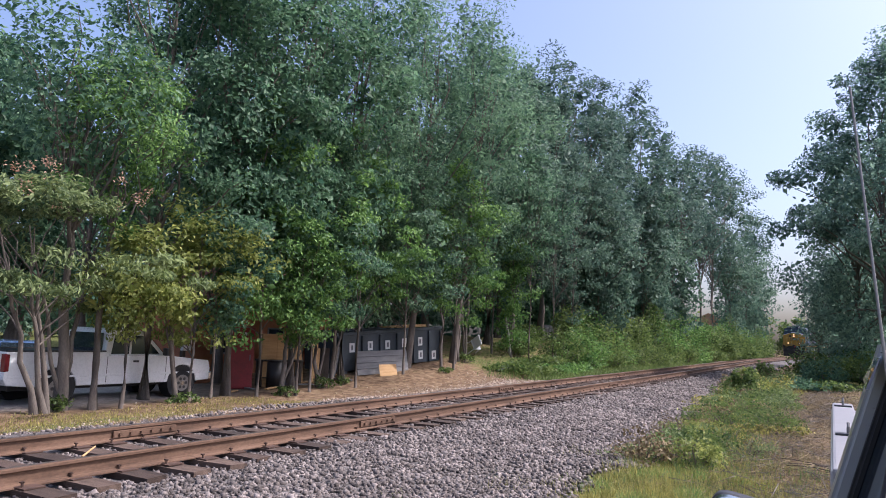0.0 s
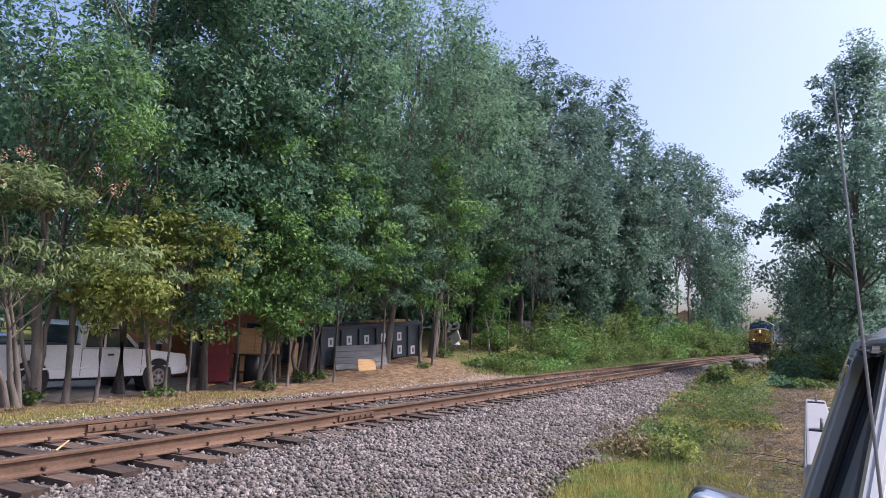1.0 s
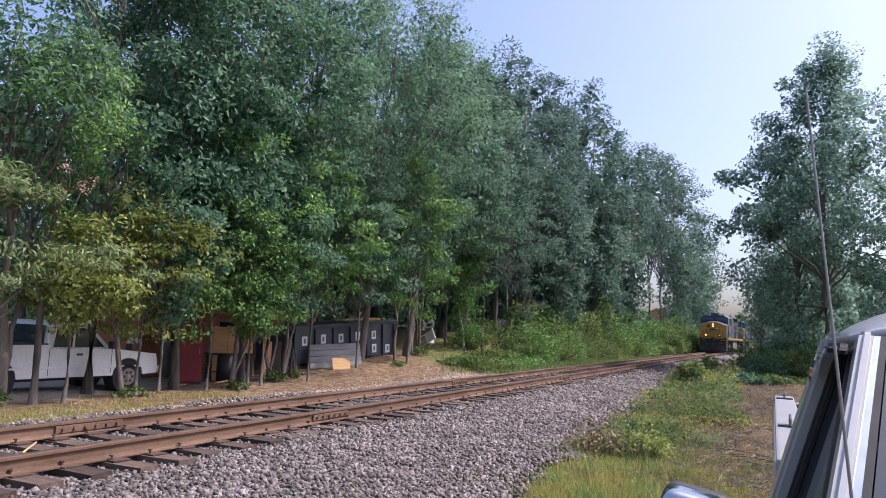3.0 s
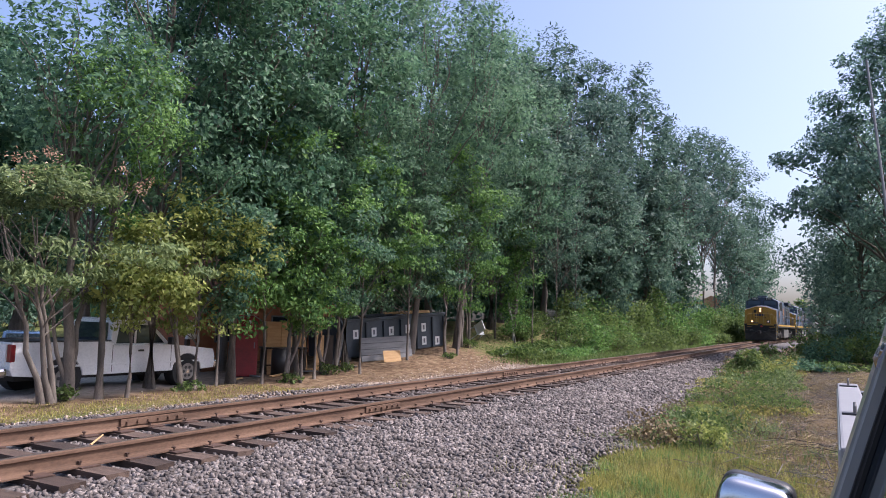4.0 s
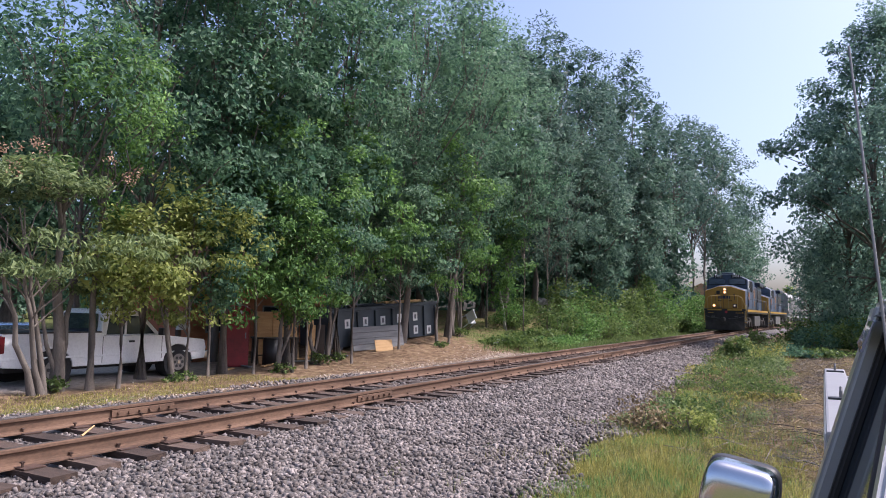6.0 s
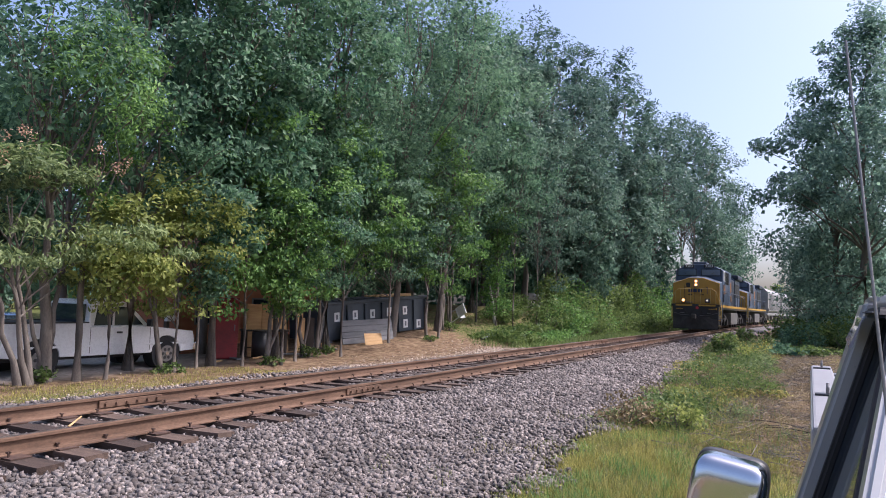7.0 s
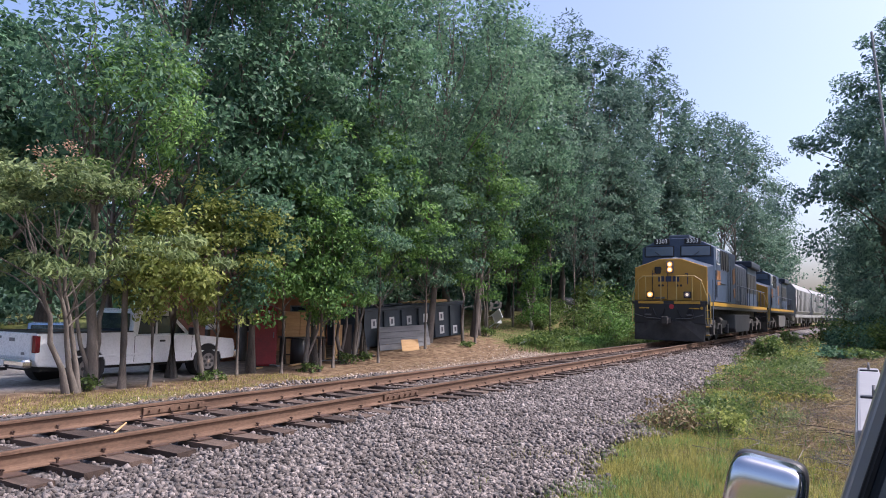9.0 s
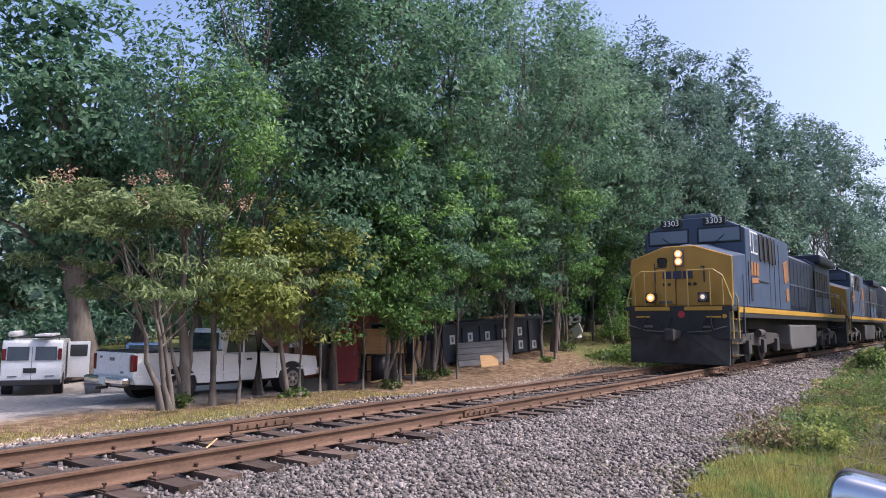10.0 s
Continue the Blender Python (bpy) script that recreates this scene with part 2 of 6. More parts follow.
def turf_at(x, y):
    """How much grass grows: 1 lawn, 0 bare."""
    t = np.where(y < 3, 0.62, 0.20)
    t = t + 0.45 * np.exp(-((y - 12.0) / 0.8) ** 2) * (x < 13)          # strip of lawn before the yard
    t = t + 0.5 * smoothstep(25, 29, x) * (y > 11.5)
    t = t - 0.55 * np.exp(-((y + 0.6) / 1.6) ** 2) * smoothstep(7, 11, x) * (1 - smoothstep(27, 34, x))   # worn patch on the verge
    t = np.where(y > 14, t - 0.15, t) + 0.7 * smoothstep(30, 36, y)
    return np.clip(t + 0.25 * smoothstep(60, 100, np.hypot(x, y)), 0, 1)


def yard_at(x, y):
    return smoothstep(14.5, 16, y) * (1 - smoothstep(31, 35, y)) * (1 - smoothstep(12.0, 18.0, x - 0.3 * (y - 16))) * 1.0 + 0.5 * np.exp(-((y - 10.4) / 0.5) ** 2)


def build_ground():
    M["ground"] = ground_material()
    def axis(fine_lo, fine_hi, step, far):
        mid = np.arange(fine_lo, fine_hi, step)
        grow = np.cumsum(step * 1.25 ** np.arange(1, 45))
        grow = grow[grow < far]
        return np.concatenate([fine_lo - grow[::-1], mid, fine_hi - step + grow])
    xs, ys = axis(-4, 45, 0.3, 2500), axis(-6, 26, 0.22, 2500)
    X, Y = np.meshgrid(xs, ys)
    Z = ground_z(X, Y)
    v = np.stack([X.ravel(), Y.ravel(), Z.ravel()], 1)
    i = np.arange(len(v)).reshape(X.shape)
    q = np.stack([i[:-1, :-1].ravel(), i[:-1, 1:].ravel(), i[1:, 1:].ravel(), i[1:, :-1].ravel()], 1)
    me = mesh_np("ground", v, q, M["ground"], True)
    for nm, fn in (("turf", turf_at), ("yard", yard_at)):
        at = me.attributes.new(nm, "FLOAT", "POINT")
        at.data.foreach_set("value", fn(v[:, 0], v[:, 1]).astype(np.float32))
    tagged(new("ground", me), "uneven earth with grass, dirt and gravel patches", "ground", kind="structure")


def stone_field(name, pts, sizes, material, label, kind="stuff", category="gravel"):
    """Many crushed stones in one mesh: each a squashed, turned block with corners broken off unevenly."""
    bv = np.array([(x, y, z) for x in (-1, 1) for y in (-1, 1) for z in (-1, 1)], float) * 0.8
    bf = np.array([(0, 1, 3), (0, 3, 2), (4, 6, 7), (4, 7, 5), (0, 4, 5), (0, 5, 1), (2, 3, 7), (2, 7, 6), (0, 2, 6), (0, 6, 4), (1, 5, 7), (1, 7, 3)])
    n = len(pts)
    r = np.random.default_rng(len(pts))
    jit = 1 + r.uniform(-0.55, 0.35, (n, len(bv), 3))
    v = bv[None] * jit * (sizes[:, None, None] * r.uniform(0.55, 1.25, (n, 1, 3)))
    a, c = r.uniform(0, 2 * np.pi, n), r.uniform(-1.5, 1.5, n)
    ca, sa, cc, sc = np.cos(a)[:, None], np.sin(a)[:, None], np.cos(c)[:, None], np.sin(c)[:, None]
    y1, z1 = v[..., 1] * cc - v[..., 2] * sc, v[..., 1] * sc + v[..., 2] * cc
    x2, y2 = v[..., 0] * ca - y1 * sa, v[..., 0] * sa + y1 * ca
    v = np.stack([x2, y2, z1], -1) + pts[:, None, :]
    f = bf[None] + (np.arange(n) * len(bv))[:, None, None]
    ob = new(name, mesh_np(name, v.reshape(-1, 3), f.reshape(-1, 3), material))
    return tagged(ob, label, category, kind=kind)


def crib(y):
    """Stones heaped between the ties, a little below their tops."""
    return 0.010 * smoothstep(5.15, 5.5, y) * (1 - smoothstep(8.1, 8.5, y))


def build_ballast():
    xs, ys = np.concatenate([np.arange(-6, 40, 0.35), np.arange(40, 260, 4.0)]), np.arange(2.0, 11.0, 0.25)
    X, Y = np.meshgrid(xs, ys)
    edge = 0.18 * np.sin(X * 1.7) + 0.12 * np.sin(X * 4.3 + 1)
    inside = smoothstep(0, 0.5, Y - toe(X) + 0.1 - edge) * smoothstep(0, 0.6, 10.4 - 0.7 * smoothstep(6, 9, X) - Y + edge)
    Yb = Y + bend(X)
    Z = ground_z(X, Yb) + crib(Y) + 0.035 * inside - 0.05 * (1 - inside)
    v = np.stack([X.ravel(), Yb.ravel(), Z.ravel()], 1)
    i = np.arange(len(v)).reshape(X.shape)
    q = np.stack([i[:-1, :-1].ravel(), i[:-1, 1:].ravel(), i[1:, 1:].ravel(), i[1:, :-1].ravel()], 1)
    tagged(new("ballast_bed", mesh_np("ballast_bed", v, q, M["bed"], True)), "grey crushed-stone bed of the railway line", "ballast", kind="structure")
    r = np.random.default_rng(3)
    def scatter(x0, x1, y0, y1, per):
        n = int((x1 - x0) * (y1 - y0) * per)
        p = np.stack([r.uniform(x0, x1, n), r.uniform(y0, y1, n)], 1)
        e = toe(p[:, 0]) + 0.18 * np.sin(p[:, 0] * 1.7) + 0.12 * np.sin(p[:, 0] * 4.3 + 1)
        keep = r.uniform(0, 1, n) < smoothstep(-0.35, 0.25, p[:, 1] - e)
        return p[keep]
    near = np.concatenate([scatter(2.5, 9, 2.0, 5.6, 640), scatter(9, 16, 2.1, 5.6, 430), scatter(16, 26, 2.6, 5.6, 190), scatter(26, 60, 3.4, 5.6, 55), scatter(2.0, 16, 5.6, 6.0, 300), scatter(16, 26, 5.6, 6.0, 120),
                           scatter(2.0, 16, 6.15, 7.5, 340), scatter(16, 26, 6.15, 7.5, 90), scatter(3, 18, 8.0, 9.0, 150), scatter(3, 14, 9.0, 10.2, 45)])
    z = ground_z(near[:, 0], near[:, 1]) + crib(near[:, 1]) + 0.03 + r.uniform(-0.012, 0.02, len(near))
    big = 0.0148 + 0.0125 * r.uniform(0, 1, len(near)) ** 2 + 0.0009 * near[:, 0]
    stone_field("ballast_stones", np.column_stack([near, z]), big, M["ballast"], "loose grey and pinkish crushed ballast stones")
    # chips and clods strewn over the dirt beyond the line
    n = 4200
    p = np.stack([r.uniform(4, 26, n), 9.6 + np.abs(r.normal(0, 1.3, n))], 1)
    z = ground_z(p[:, 0], p[:, 1]) + 0.004
    stone_field("dirt_chips", np.column_stack([p, z]), 0.012 + 0.02 * r.uniform(0, 1, n) ** 2,
                mat("dirt_chip", [(0.2, (0.20, 0.13, 0.09)), (0.8, (0.50, 0.42, 0.34))], 3, 40, 0.95, island=0.8), "small stones and clods on the bare dirt")


# ---- railway line ----
RAIL_H, GAUGE2 = 0.168, 0.7525
TIE_STEP = 0.485


def rail_profile():
    half = [(0.0, 0.0), (0.033, -0.001), (0.036, -0.010), (0.035, -0.034), (0.012, -0.046), (0.0085, -0.075), (0.0085, -0.125), (0.014, -0.142),
            (0.070, -0.156), (0.070, -0.168)]
    return half + [(-y, z) for y, z in half[:0:-1]]


def build_track():
    line = thing("railway_track", None, "single railway line with rusty rails on dark wooden ties", "railway track", kind="structure")
    prof = rail_profile()
    x0 = -8.0
    for side in (-1, 1):
        b = bmesh.new()
        rings = []
        stations = [x0] + [60 + 6 * q for q in range(46)]
        for x in stations:
            rings.append([b.verts.new((x, TRACK_Y + float(bend(x)) + side * GAUGE2 + y, z)) for y, z in prof])
        k = len(prof)
        for ra, rb in zip(rings, rings[1:]):
            for i in range(k):
                b.faces.new((ra[i], ra[(i + 1) % k], rb[(i + 1) % k], rb[i]))
        b.faces.new(rings[0]), b.faces.new(rings[-1][::-1])
        bmesh.ops.recalc_face_normals(b, faces=b.faces[:])
        rail = part("rail", b, M["rust"], line, "brown rusted steel rail")
        hb = bmesh.new()
        for xa, xb in zip(stations, stations[1:]):
            ya, yb = (TRACK_Y + float(bend(q)) + side * (GAUGE2 - 0.004) for q in (xa, xb))
            box(((xa + xb) / 2, (ya + yb) / 2, 0.0008), (math.hypot(xb - xa, yb - ya), 0.046, 0.0024), bm=hb, rz=math.degrees(math.atan2(yb - ya, xb - xa)))
        part("rail_head", hb, M["railtop"], rail, "worn running surface, dull polished")
        # bolted joints
        for jx in ((9.05, 22.2, 36.0) if side < 0 else (6.1, 17.3, 29.0)):
            jb = bmesh.new()
            for s in (-1, 1):
                box((jx, TRACK_Y + side * GAUGE2 + s * 0.024, -0.09), (0.92, 0.026, 0.085), 0.006, jb)
                for k2 in range(6):
                    bx = jx - 0.375 + 0.15 * k2
                    cyl((bx, TRACK_Y + side * GAUGE2 + s * 0.03, -0.088), (bx, TRACK_Y + side * GAUGE2 + s * 0.066, -0.088), 0.019, seg=6, bm=jb)
            part("joint_bar", jb, M["rust"], line, "bolted rusty joint bar")
    # ties: a rough timber with worn ends, tie plates and spikes
    def tie_mesh(seed):
        r = random.Random(seed)
        b = bmesh.new()
        bmesh.ops.create_cube(b, size=1)
        bmesh.ops.subdivide_edges(b, edges=[e for e in b.edges if abs(e.verts[0].co.y - e.verts[1].co.y) > 0.5], cuts=7)
        for v in b.verts:
            v.co = Vector((v.co.x * 0.225 + r.uniform(-0.008, 0.008), v.co.y * 2.6 + r.uniform(-0.015, 0.015), v.co.z * 0.17 + r.uniform(-0.007, 0.005)))
        me = bpy.data.meshes.new("tie")
        b.to_mesh(me)
        b.free()
        me.materials.append(M["tie"])
        return me
    ties = [tie_mesh(s) for s in range(6)]
    def plate_mesh():
        b = bmesh.new()
        box((0, 0, 0.006), (0.19, 0.34, 0.014), 0.003, b)
        for s in (-1, 1):
            for dx in (-0.06, 0.055 * s):
                cyl((dx, s * 0.083, 0.01), (dx, s * 0.083, 0.05), 0.009, seg=6, bm=b)
                box((dx, s * 0.078, 0.052), (0.026, 0.036, 0.014), 0.003, b)
        me = bpy.data.meshes.new("tie_plate")
        b.to_mesh(me)
        b.free()
        me.materials.append(M["iron"])
        return me
    plates = plate_mesh()
    r = random.Random(5)
    for i in range(270):
        x = 0.3 + TIE_STEP * i + r.uniform(-0.03, 0.03)
        t = part("tie", ties[i % 6], None, line, m=pose(x, TRACK_Y + float(bend(x)) + r.uniform(-0.05, 0.05), -0.256 + r.uniform(-0.012, 0.006), 0, 0, r.uniform(-1.2, 1.2)))
        if i < 75:
            for side in (-1, 1):
                part("tie_plate", plates, None, t, m=Matrix.Translation((0, side * GAUGE2, 0.087)))


build_ground()
build_ballast()
build_track()


# ---- trees and plants ----
def leaf_mesh(name, centres, size, material, up=0.35, slim=0.5, r=None, out=None):
    """Single folded leaves, four corners each, turned at random with their faces tending upwards and outwards."""
    n = len(centres)
    nrm = r.normal(0, 1, (n, 3))
    nrm[:, 2] = np.abs(nrm[:, 2]) * 0.8 + up
    if out is not None:
        nrm += out * 0.8
    nrm /= np.linalg.norm(nrm, axis=1)[:, None]
    d = r.normal(0, 1, (n, 3))
    d[:, 2] -= 0.35
    d -= nrm * (d * nrm).sum(1)[:, None]
    d /= np.linalg.norm(d, axis=1)[:, None] + 1e-9
    s = np.cross(nrm, d)
    L = (size * r.uniform(0.65, 1.35, n))[:, None]
    w = L * slim * 0.5
    v = np.stack([centres - d * L * 0.5, centres + s * w + nrm * L * 0.10, centres + d * L * 0.5 - nrm * L * 0.06, centres - s * w + nrm * L * 0.10], 1)
    i = (np.arange(n) * 4)[:, None]
    f = np.concatenate([i + [0, 1, 2], i + [0, 2, 3]])
    return mesh_np(name, v.reshape(-1, 3), f, material)


def tube(bm, pts, radii, seg=7):
    """A tapering bent limb."""
    rings = []
    for k, (p, rad) in enumerate(zip(pts, radii)):
        d = (Vector(pts[min(k + 1, len(pts) - 1)]) - Vector(pts[max(k - 1, 0)])).normalized()
        q = d.to_track_quat("Z", "Y")
        rings.append([bm.verts.new(Vector(p) + q @ Vector((rad * math.cos(a), rad * math.sin(a), 0))) for a in [2 * math.pi * j / seg for j in range(seg)]])
    for a, b in zip(rings, rings[1:]):
        for j in range(seg):
            bm.faces.new((a[j], a[(j + 1) % seg], b[(j + 1) % seg], b[j])).smooth = True


def limb(bm, a, b, r0, r1, rnd, bend=0.12, n=5, seg=6):
    a, b = Vector(a), Vector(b)
    L = (b - a).length
    pts = []
    for k in range(n + 1):
        t = k / n
        w = math.sin(math.pi * t) * bend * L
        pts.append(a.lerp(b, t) + Vector((rnd.uniform(-1, 1) * w * 0.5, rnd.uniform(-1, 1) * w * 0.5, w * 0.6 if 0 < t < 1 else 0)))
    tube(bm, pts, [r0 + (r1 - r0) * k / n for k in range(n + 1)], seg)


def tree(x, y, top, base, rx, leaves, size, material, label, seed, ry=None, clumps=60, clump_r=0.75, trunk_r=0.12, lean=(0, 0), shape="round", slim=0.5,
         name="tree", flat=0.75, stems=1, group="", category="tree", hollow=0.35, inner=0.13, trunk_mat=None, foot=None):
    """A tapered trunk with limbs, and a crown of leaf clumps with gaps. top and base are heights of the crown."""
    r, rnd = np.random.default_rng(seed), random.Random(seed)
    ry = ry or rx
    leaves, size = int(leaves * 0.57), size * 1.17
    p1, p2 = rnd.uniform(0, 6.28), rnd.uniform(0, 6.28)
    z0 = float(ground_z(x, y)) if foot is None else foot
    t = thing(name, pose(x, y, z0 - 0.03), label, category, group)
    H, B = top - z0, base - z0
    # clump centres inside the crown's outline
    c = []
    while len(c) < clumps:
        u = r.uniform(-1, 1, 3)
        q = np.linalg.norm(u)
        if q > 1 or q < hollow:
            continue
        h = (u[2] + 1) / 2
        if shape == "cone":
            k = 1.25 * (1 - h) ** 0.8 + 0.1
        elif shape == "pine":
            k = 0.35 + 0.9 * math.sin(math.pi * min(1, h * 0.85 + 0.1))
        elif shape == "flat":
            k = 1.1
            h = 0.72 + 0.28 * (1 - (u[0] ** 2 + u[1] ** 2)) * h if rnd.random() < 0.5 else h
        else:
            k = 1.0
        a = math.atan2(u[1], u[0])
        k *= 1 + 0.28 * math.sin(2 * a + p1 + 4 * h) + 0.16 * math.sin(5 * a + p2 - 3 * h)
        c.append((lean[0] * h + u[0] * rx * k, lean[1] * h + u[1] * ry * k, B + (H - B) * h))
    c = np.array(c)
    # trunk and limbs
    bm = bmesh.new()
    for s in range(stems):
        a = rnd.uniform(0, 6.28)
        off = Vector((math.cos(a), math.sin(a), 0)) * (0.0 if stems == 1 else 0.22)
        topp = Vector((lean[0] * 0.8 + off.x * 3, lean[1] * 0.8 + off.y * 3, B + (H - B) * (0.78 if shape != "flat" else 0.6)))
        n = 7
        pts = [Vector((off.x, off.y, 0)).lerp(topp, k / n) + Vector((rnd.uniform(-1, 1), rnd.uniform(-1, 1), 0)) * (0.0 if k == 0 else trunk_r * 0.8) for k in range(n + 1)]
        rad = [trunk_r * (1.35 if k == 0 else 1.0) * (1 - 0.85 * (k / n)) for k in range(n + 1)]
        tube(bm, pts, rad, 9)
        for k in r.permutation(len(c))[:max(6, min(26, clumps // 3) // stems)]:
            e = Vector(c[k])
            f = min(0.92, max(0.25, (e.z * 0.62) / topp.z))
            i0 = min(n - 1, int(f * n))
            st = pts[i0].lerp(pts[i0 + 1], f * n - i0)
            limb(bm, st, e, max(0.012, trunk_r * 0.42 * (1 - 0.6 * f)), 0.008, rnd, seg=5)
    part("trunk", bm, trunk_mat or M["bark"], t)
    # leaves round each clump
    which = r.integers(0, len(c), leaves)
    rad = clump_r * r.uniform(0.6, 1.25, len(c))
    o = r.normal(0, 1, (leaves, 3))
    o *= (r.uniform(0, 1, leaves) ** 0.4 / np.linalg.norm(o, axis=1))[:, None]
    p = c[which] + o * rad[which][:, None] * np.array([1, 1, flat])
    p[:, 2] = np.maximum(p[:, 2], 0.05)
    mid = np.array([lean[0] * 0.5, lean[1] * 0.5, (B + H) / 2])
    outw = p - mid
    outw /= np.linalg.norm(outw, axis=1)[:, None] + 1e-9
    part("crown", leaf_mesh("crown", p, size, material, r=r, slim=slim, out=outw), None, t)
    # broader leaf sprays deep inside, which close the crown against the light
    if inner:
        k = int(leaves * inner)
        w = r.integers(0, len(c), k)
        q = mid + (c[w] - mid) * 0.86 + r.normal(0, 0.42, (k, 3)) * rad[w][:, None]
        q[:, 2] = np.maximum(q[:, 2], 0.2)
        part("inner_foliage", leaf_mesh("inner_foliage", q, size * 1.65, material, r=r, slim=0.6), None, t)
    return t


def bush(x, y, rx, h, leaves, size, material, label, seed, ry=None, name="bush", slim=0.55, group="", foot=None):
    """Stems from the ground and a low uneven mound of leaves."""
    r, rnd = np.random.default_rng(seed), random.Random(seed)
    ry = ry or rx
    leaves, size = int(leaves * 0.55), size * 1.15
    z0 = float(ground_z(x, y)) if foot is None else foot
    t = thing(name, pose(x, y, z0 - 0.02), label, "bush", group)
    n = 14
    c = np.stack([r.uniform(-1, 1, n) * rx * 0.8, r.uniform(-1, 1, n) * ry * 0.8, r.uniform(0.15, 0.85, n) * h], 1)
    c[:, 2] *= 1 - 0.5 * np.clip((c[:, 0] / rx) ** 2 + (c[:, 1] / ry) ** 2, 0, 1)
    bm = bmesh.new()
    for k in range(n):
        limb(bm, (c[k][0] * 0.3, c[k][1] * 0.3, 0), c[k], 0.012 + 0.006 * h, 0.004, rnd, n=3, seg=4)
    part("woody_base", bm, M["bark"], t)
    w = r.integers(0, n, leaves)
    o = r.normal(0, 1, (leaves, 3))
    o *= (r.uniform(0, 1, leaves) ** 0.4 / np.linalg.norm(o, axis=1))[:, None]
    p = c[w] + o * np.array([rx * 0.38, ry * 0.38, h * 0.3])
    p[:, 2] = np.abs(p[:, 2]) + 0.02
    part("foliage", leaf_mesh("foliage", p, size, material, r=r, slim=slim), None, t)
    return t


def build_trees():
    oak = "tall broadleaf tree with dense dark green leaves beside the yard"
    # the tall row beside the yard
    for x, y, top, base, rx, n, m, seed, lean in (
            (9.75, 14.9, 8.8, 4.4, 1.8, 5500, "leaf_oak", 11, (-0.3, 0.6)), (12.3, 15.4, 13.5, 2.8, 2.7, 17500, "leaf_oak", 12, (0, 0.3)),
            (14.8, 15.1, 14.5, 2.2, 2.8, 34000, "leaf_oak", 13, (0, 0.4)), (17.3, 14.9, 15.5, 2.0, 2.9, 36000, "leaf_oak", 14, (0.2, 0.2)),
            (20.3, 15.2, 16.0, 1.9, 3.0, 34000, "leaf_grey", 15, (0.2, -0.3)), (23.4, 14.4, 16.2, 2.2, 3.0, 32000, "leaf_grey", 16, (0.5, -0.8)),
            (26.2, 13.9, 15.6, 2.6, 2.6, 24000, "leaf_grey", 17, (0.6, -1.3)), (17.5, 18.3, 17.0, 4.0, 3.6, 11000, "leaf_oak", 18, (0, 0)),
            (14.5, 21.5, 10.5, 4.0, 3.0, 6000, "leaf_oak", 19, (0, 0)), (22.5, 19.0, 18.0, 1.5, 3.8, 11000, "leaf_oak", 20, (0, 0)), (27.5, 18.5, 17.5, 0.8, 3.6, 10000, "leaf_oak", 21, (0, 0))):
        tree(x, y, top, base, rx * 1.14, n, 0.14 if m == "leaf_oak" else 0.12, M[m], oak if m == "leaf_oak" else "tall tree with fine grey-green leaves beside the yard", seed,
             lean=lean, clumps=105, clump_r=0.8, trunk_r=0.13, slim=0.5 if m == "leaf_oak" else 0.36, inner=0.0 if x < 13 else 0.1, group="row of trees beside the yard")
    # lower branches in front; leaf_lit has the sunlight in its colour
    for x, y, top, base, rx, n, m, seed in ((12.6, 14.1, 4.6, 0.7, 1.6, 9000, "leaf_yellow", 31), (15.2, 14.3, 8.0, 0.6, 1.8, 15000, "leaf_lit", 32), (17.4, 14.2, 7.0, 0.7, 1.9, 13000, "leaf_oak", 33),
                                             (19.4, 13.9, 8.6, 0.6, 1.9, 15000, "leaf_lit", 34), (22.2, 13.8, 8.0, 1.3, 2.0, 14000, "leaf_grey", 38), (25.0, 13.2, 8.2, 1.5, 2.2, 15000, "leaf_lit", 35),
                                             (10.9, 14.4, 3.6, 0.8, 1.2, 6000, "leaf_yellow", 36), (13.7, 14.5, 6.6, 0.9, 1.6, 12000, "leaf_oak", 37), (16.4, 13.9, 4.4, 0.7, 1.4, 8000, "leaf_lit", 39),
                                             # the 11 to 13 m crowns are added also to shade the knoll behind
                                             (32.4, 13.9, 7.5, 0.5, 1.2, 8000, "leaf_lit", 40), (32.0, 14.8, 11.0, 3.2, 2.4, 12000, "leaf_oak", 43), (35.3, 12.8, 12.0, 3.6, 2.4, 10000, "leaf_blue", 44), (39.6, 13.2, 13.0, 2.2, 2.4, 11000, "leaf_blue", 45), (32.2, 12.9, 11.0, 4.6, 2.2, 8000, "leaf_oak", 46)):
        tree(x, y, top, base, rx, n, 0.115, M[m], "young tree with bright green leaves before the taller row", seed, clumps=64, clump_r=0.55, trunk_r=0.045, hollow=0.1, flat=0.5, group="young trees before the row", inner=0.05)
    tree(10.4, 14.7, 7.6, 3.4, 2.0, 11000, 0.12, M["leaf_lit"], "slender tree with long pale green leaves", 42, clumps=44, clump_r=0.55, trunk_r=0.09, slim=0.34, inner=0.0)
    for x, y, top, base, rx, seed in ((9.0, 14.6, 4.4, 1.3, 2.6, 41),):
        tree(x, y, top, base, rx, 15000, 0.15, M["mimosa"], "flat-topped mimosa with feathery pale leaves", seed, lean=(-1.3, 0.3), shape="flat", clumps=60, clump_r=0.55, trunk_r=0.07, stems=3, flat=0.4, slim=0.3, inner=0.0, name="mimosa_tree", group="mimosas at the yard's edge")
    # tufts of blossom over the mimosa
    rb = np.random.default_rng(77)
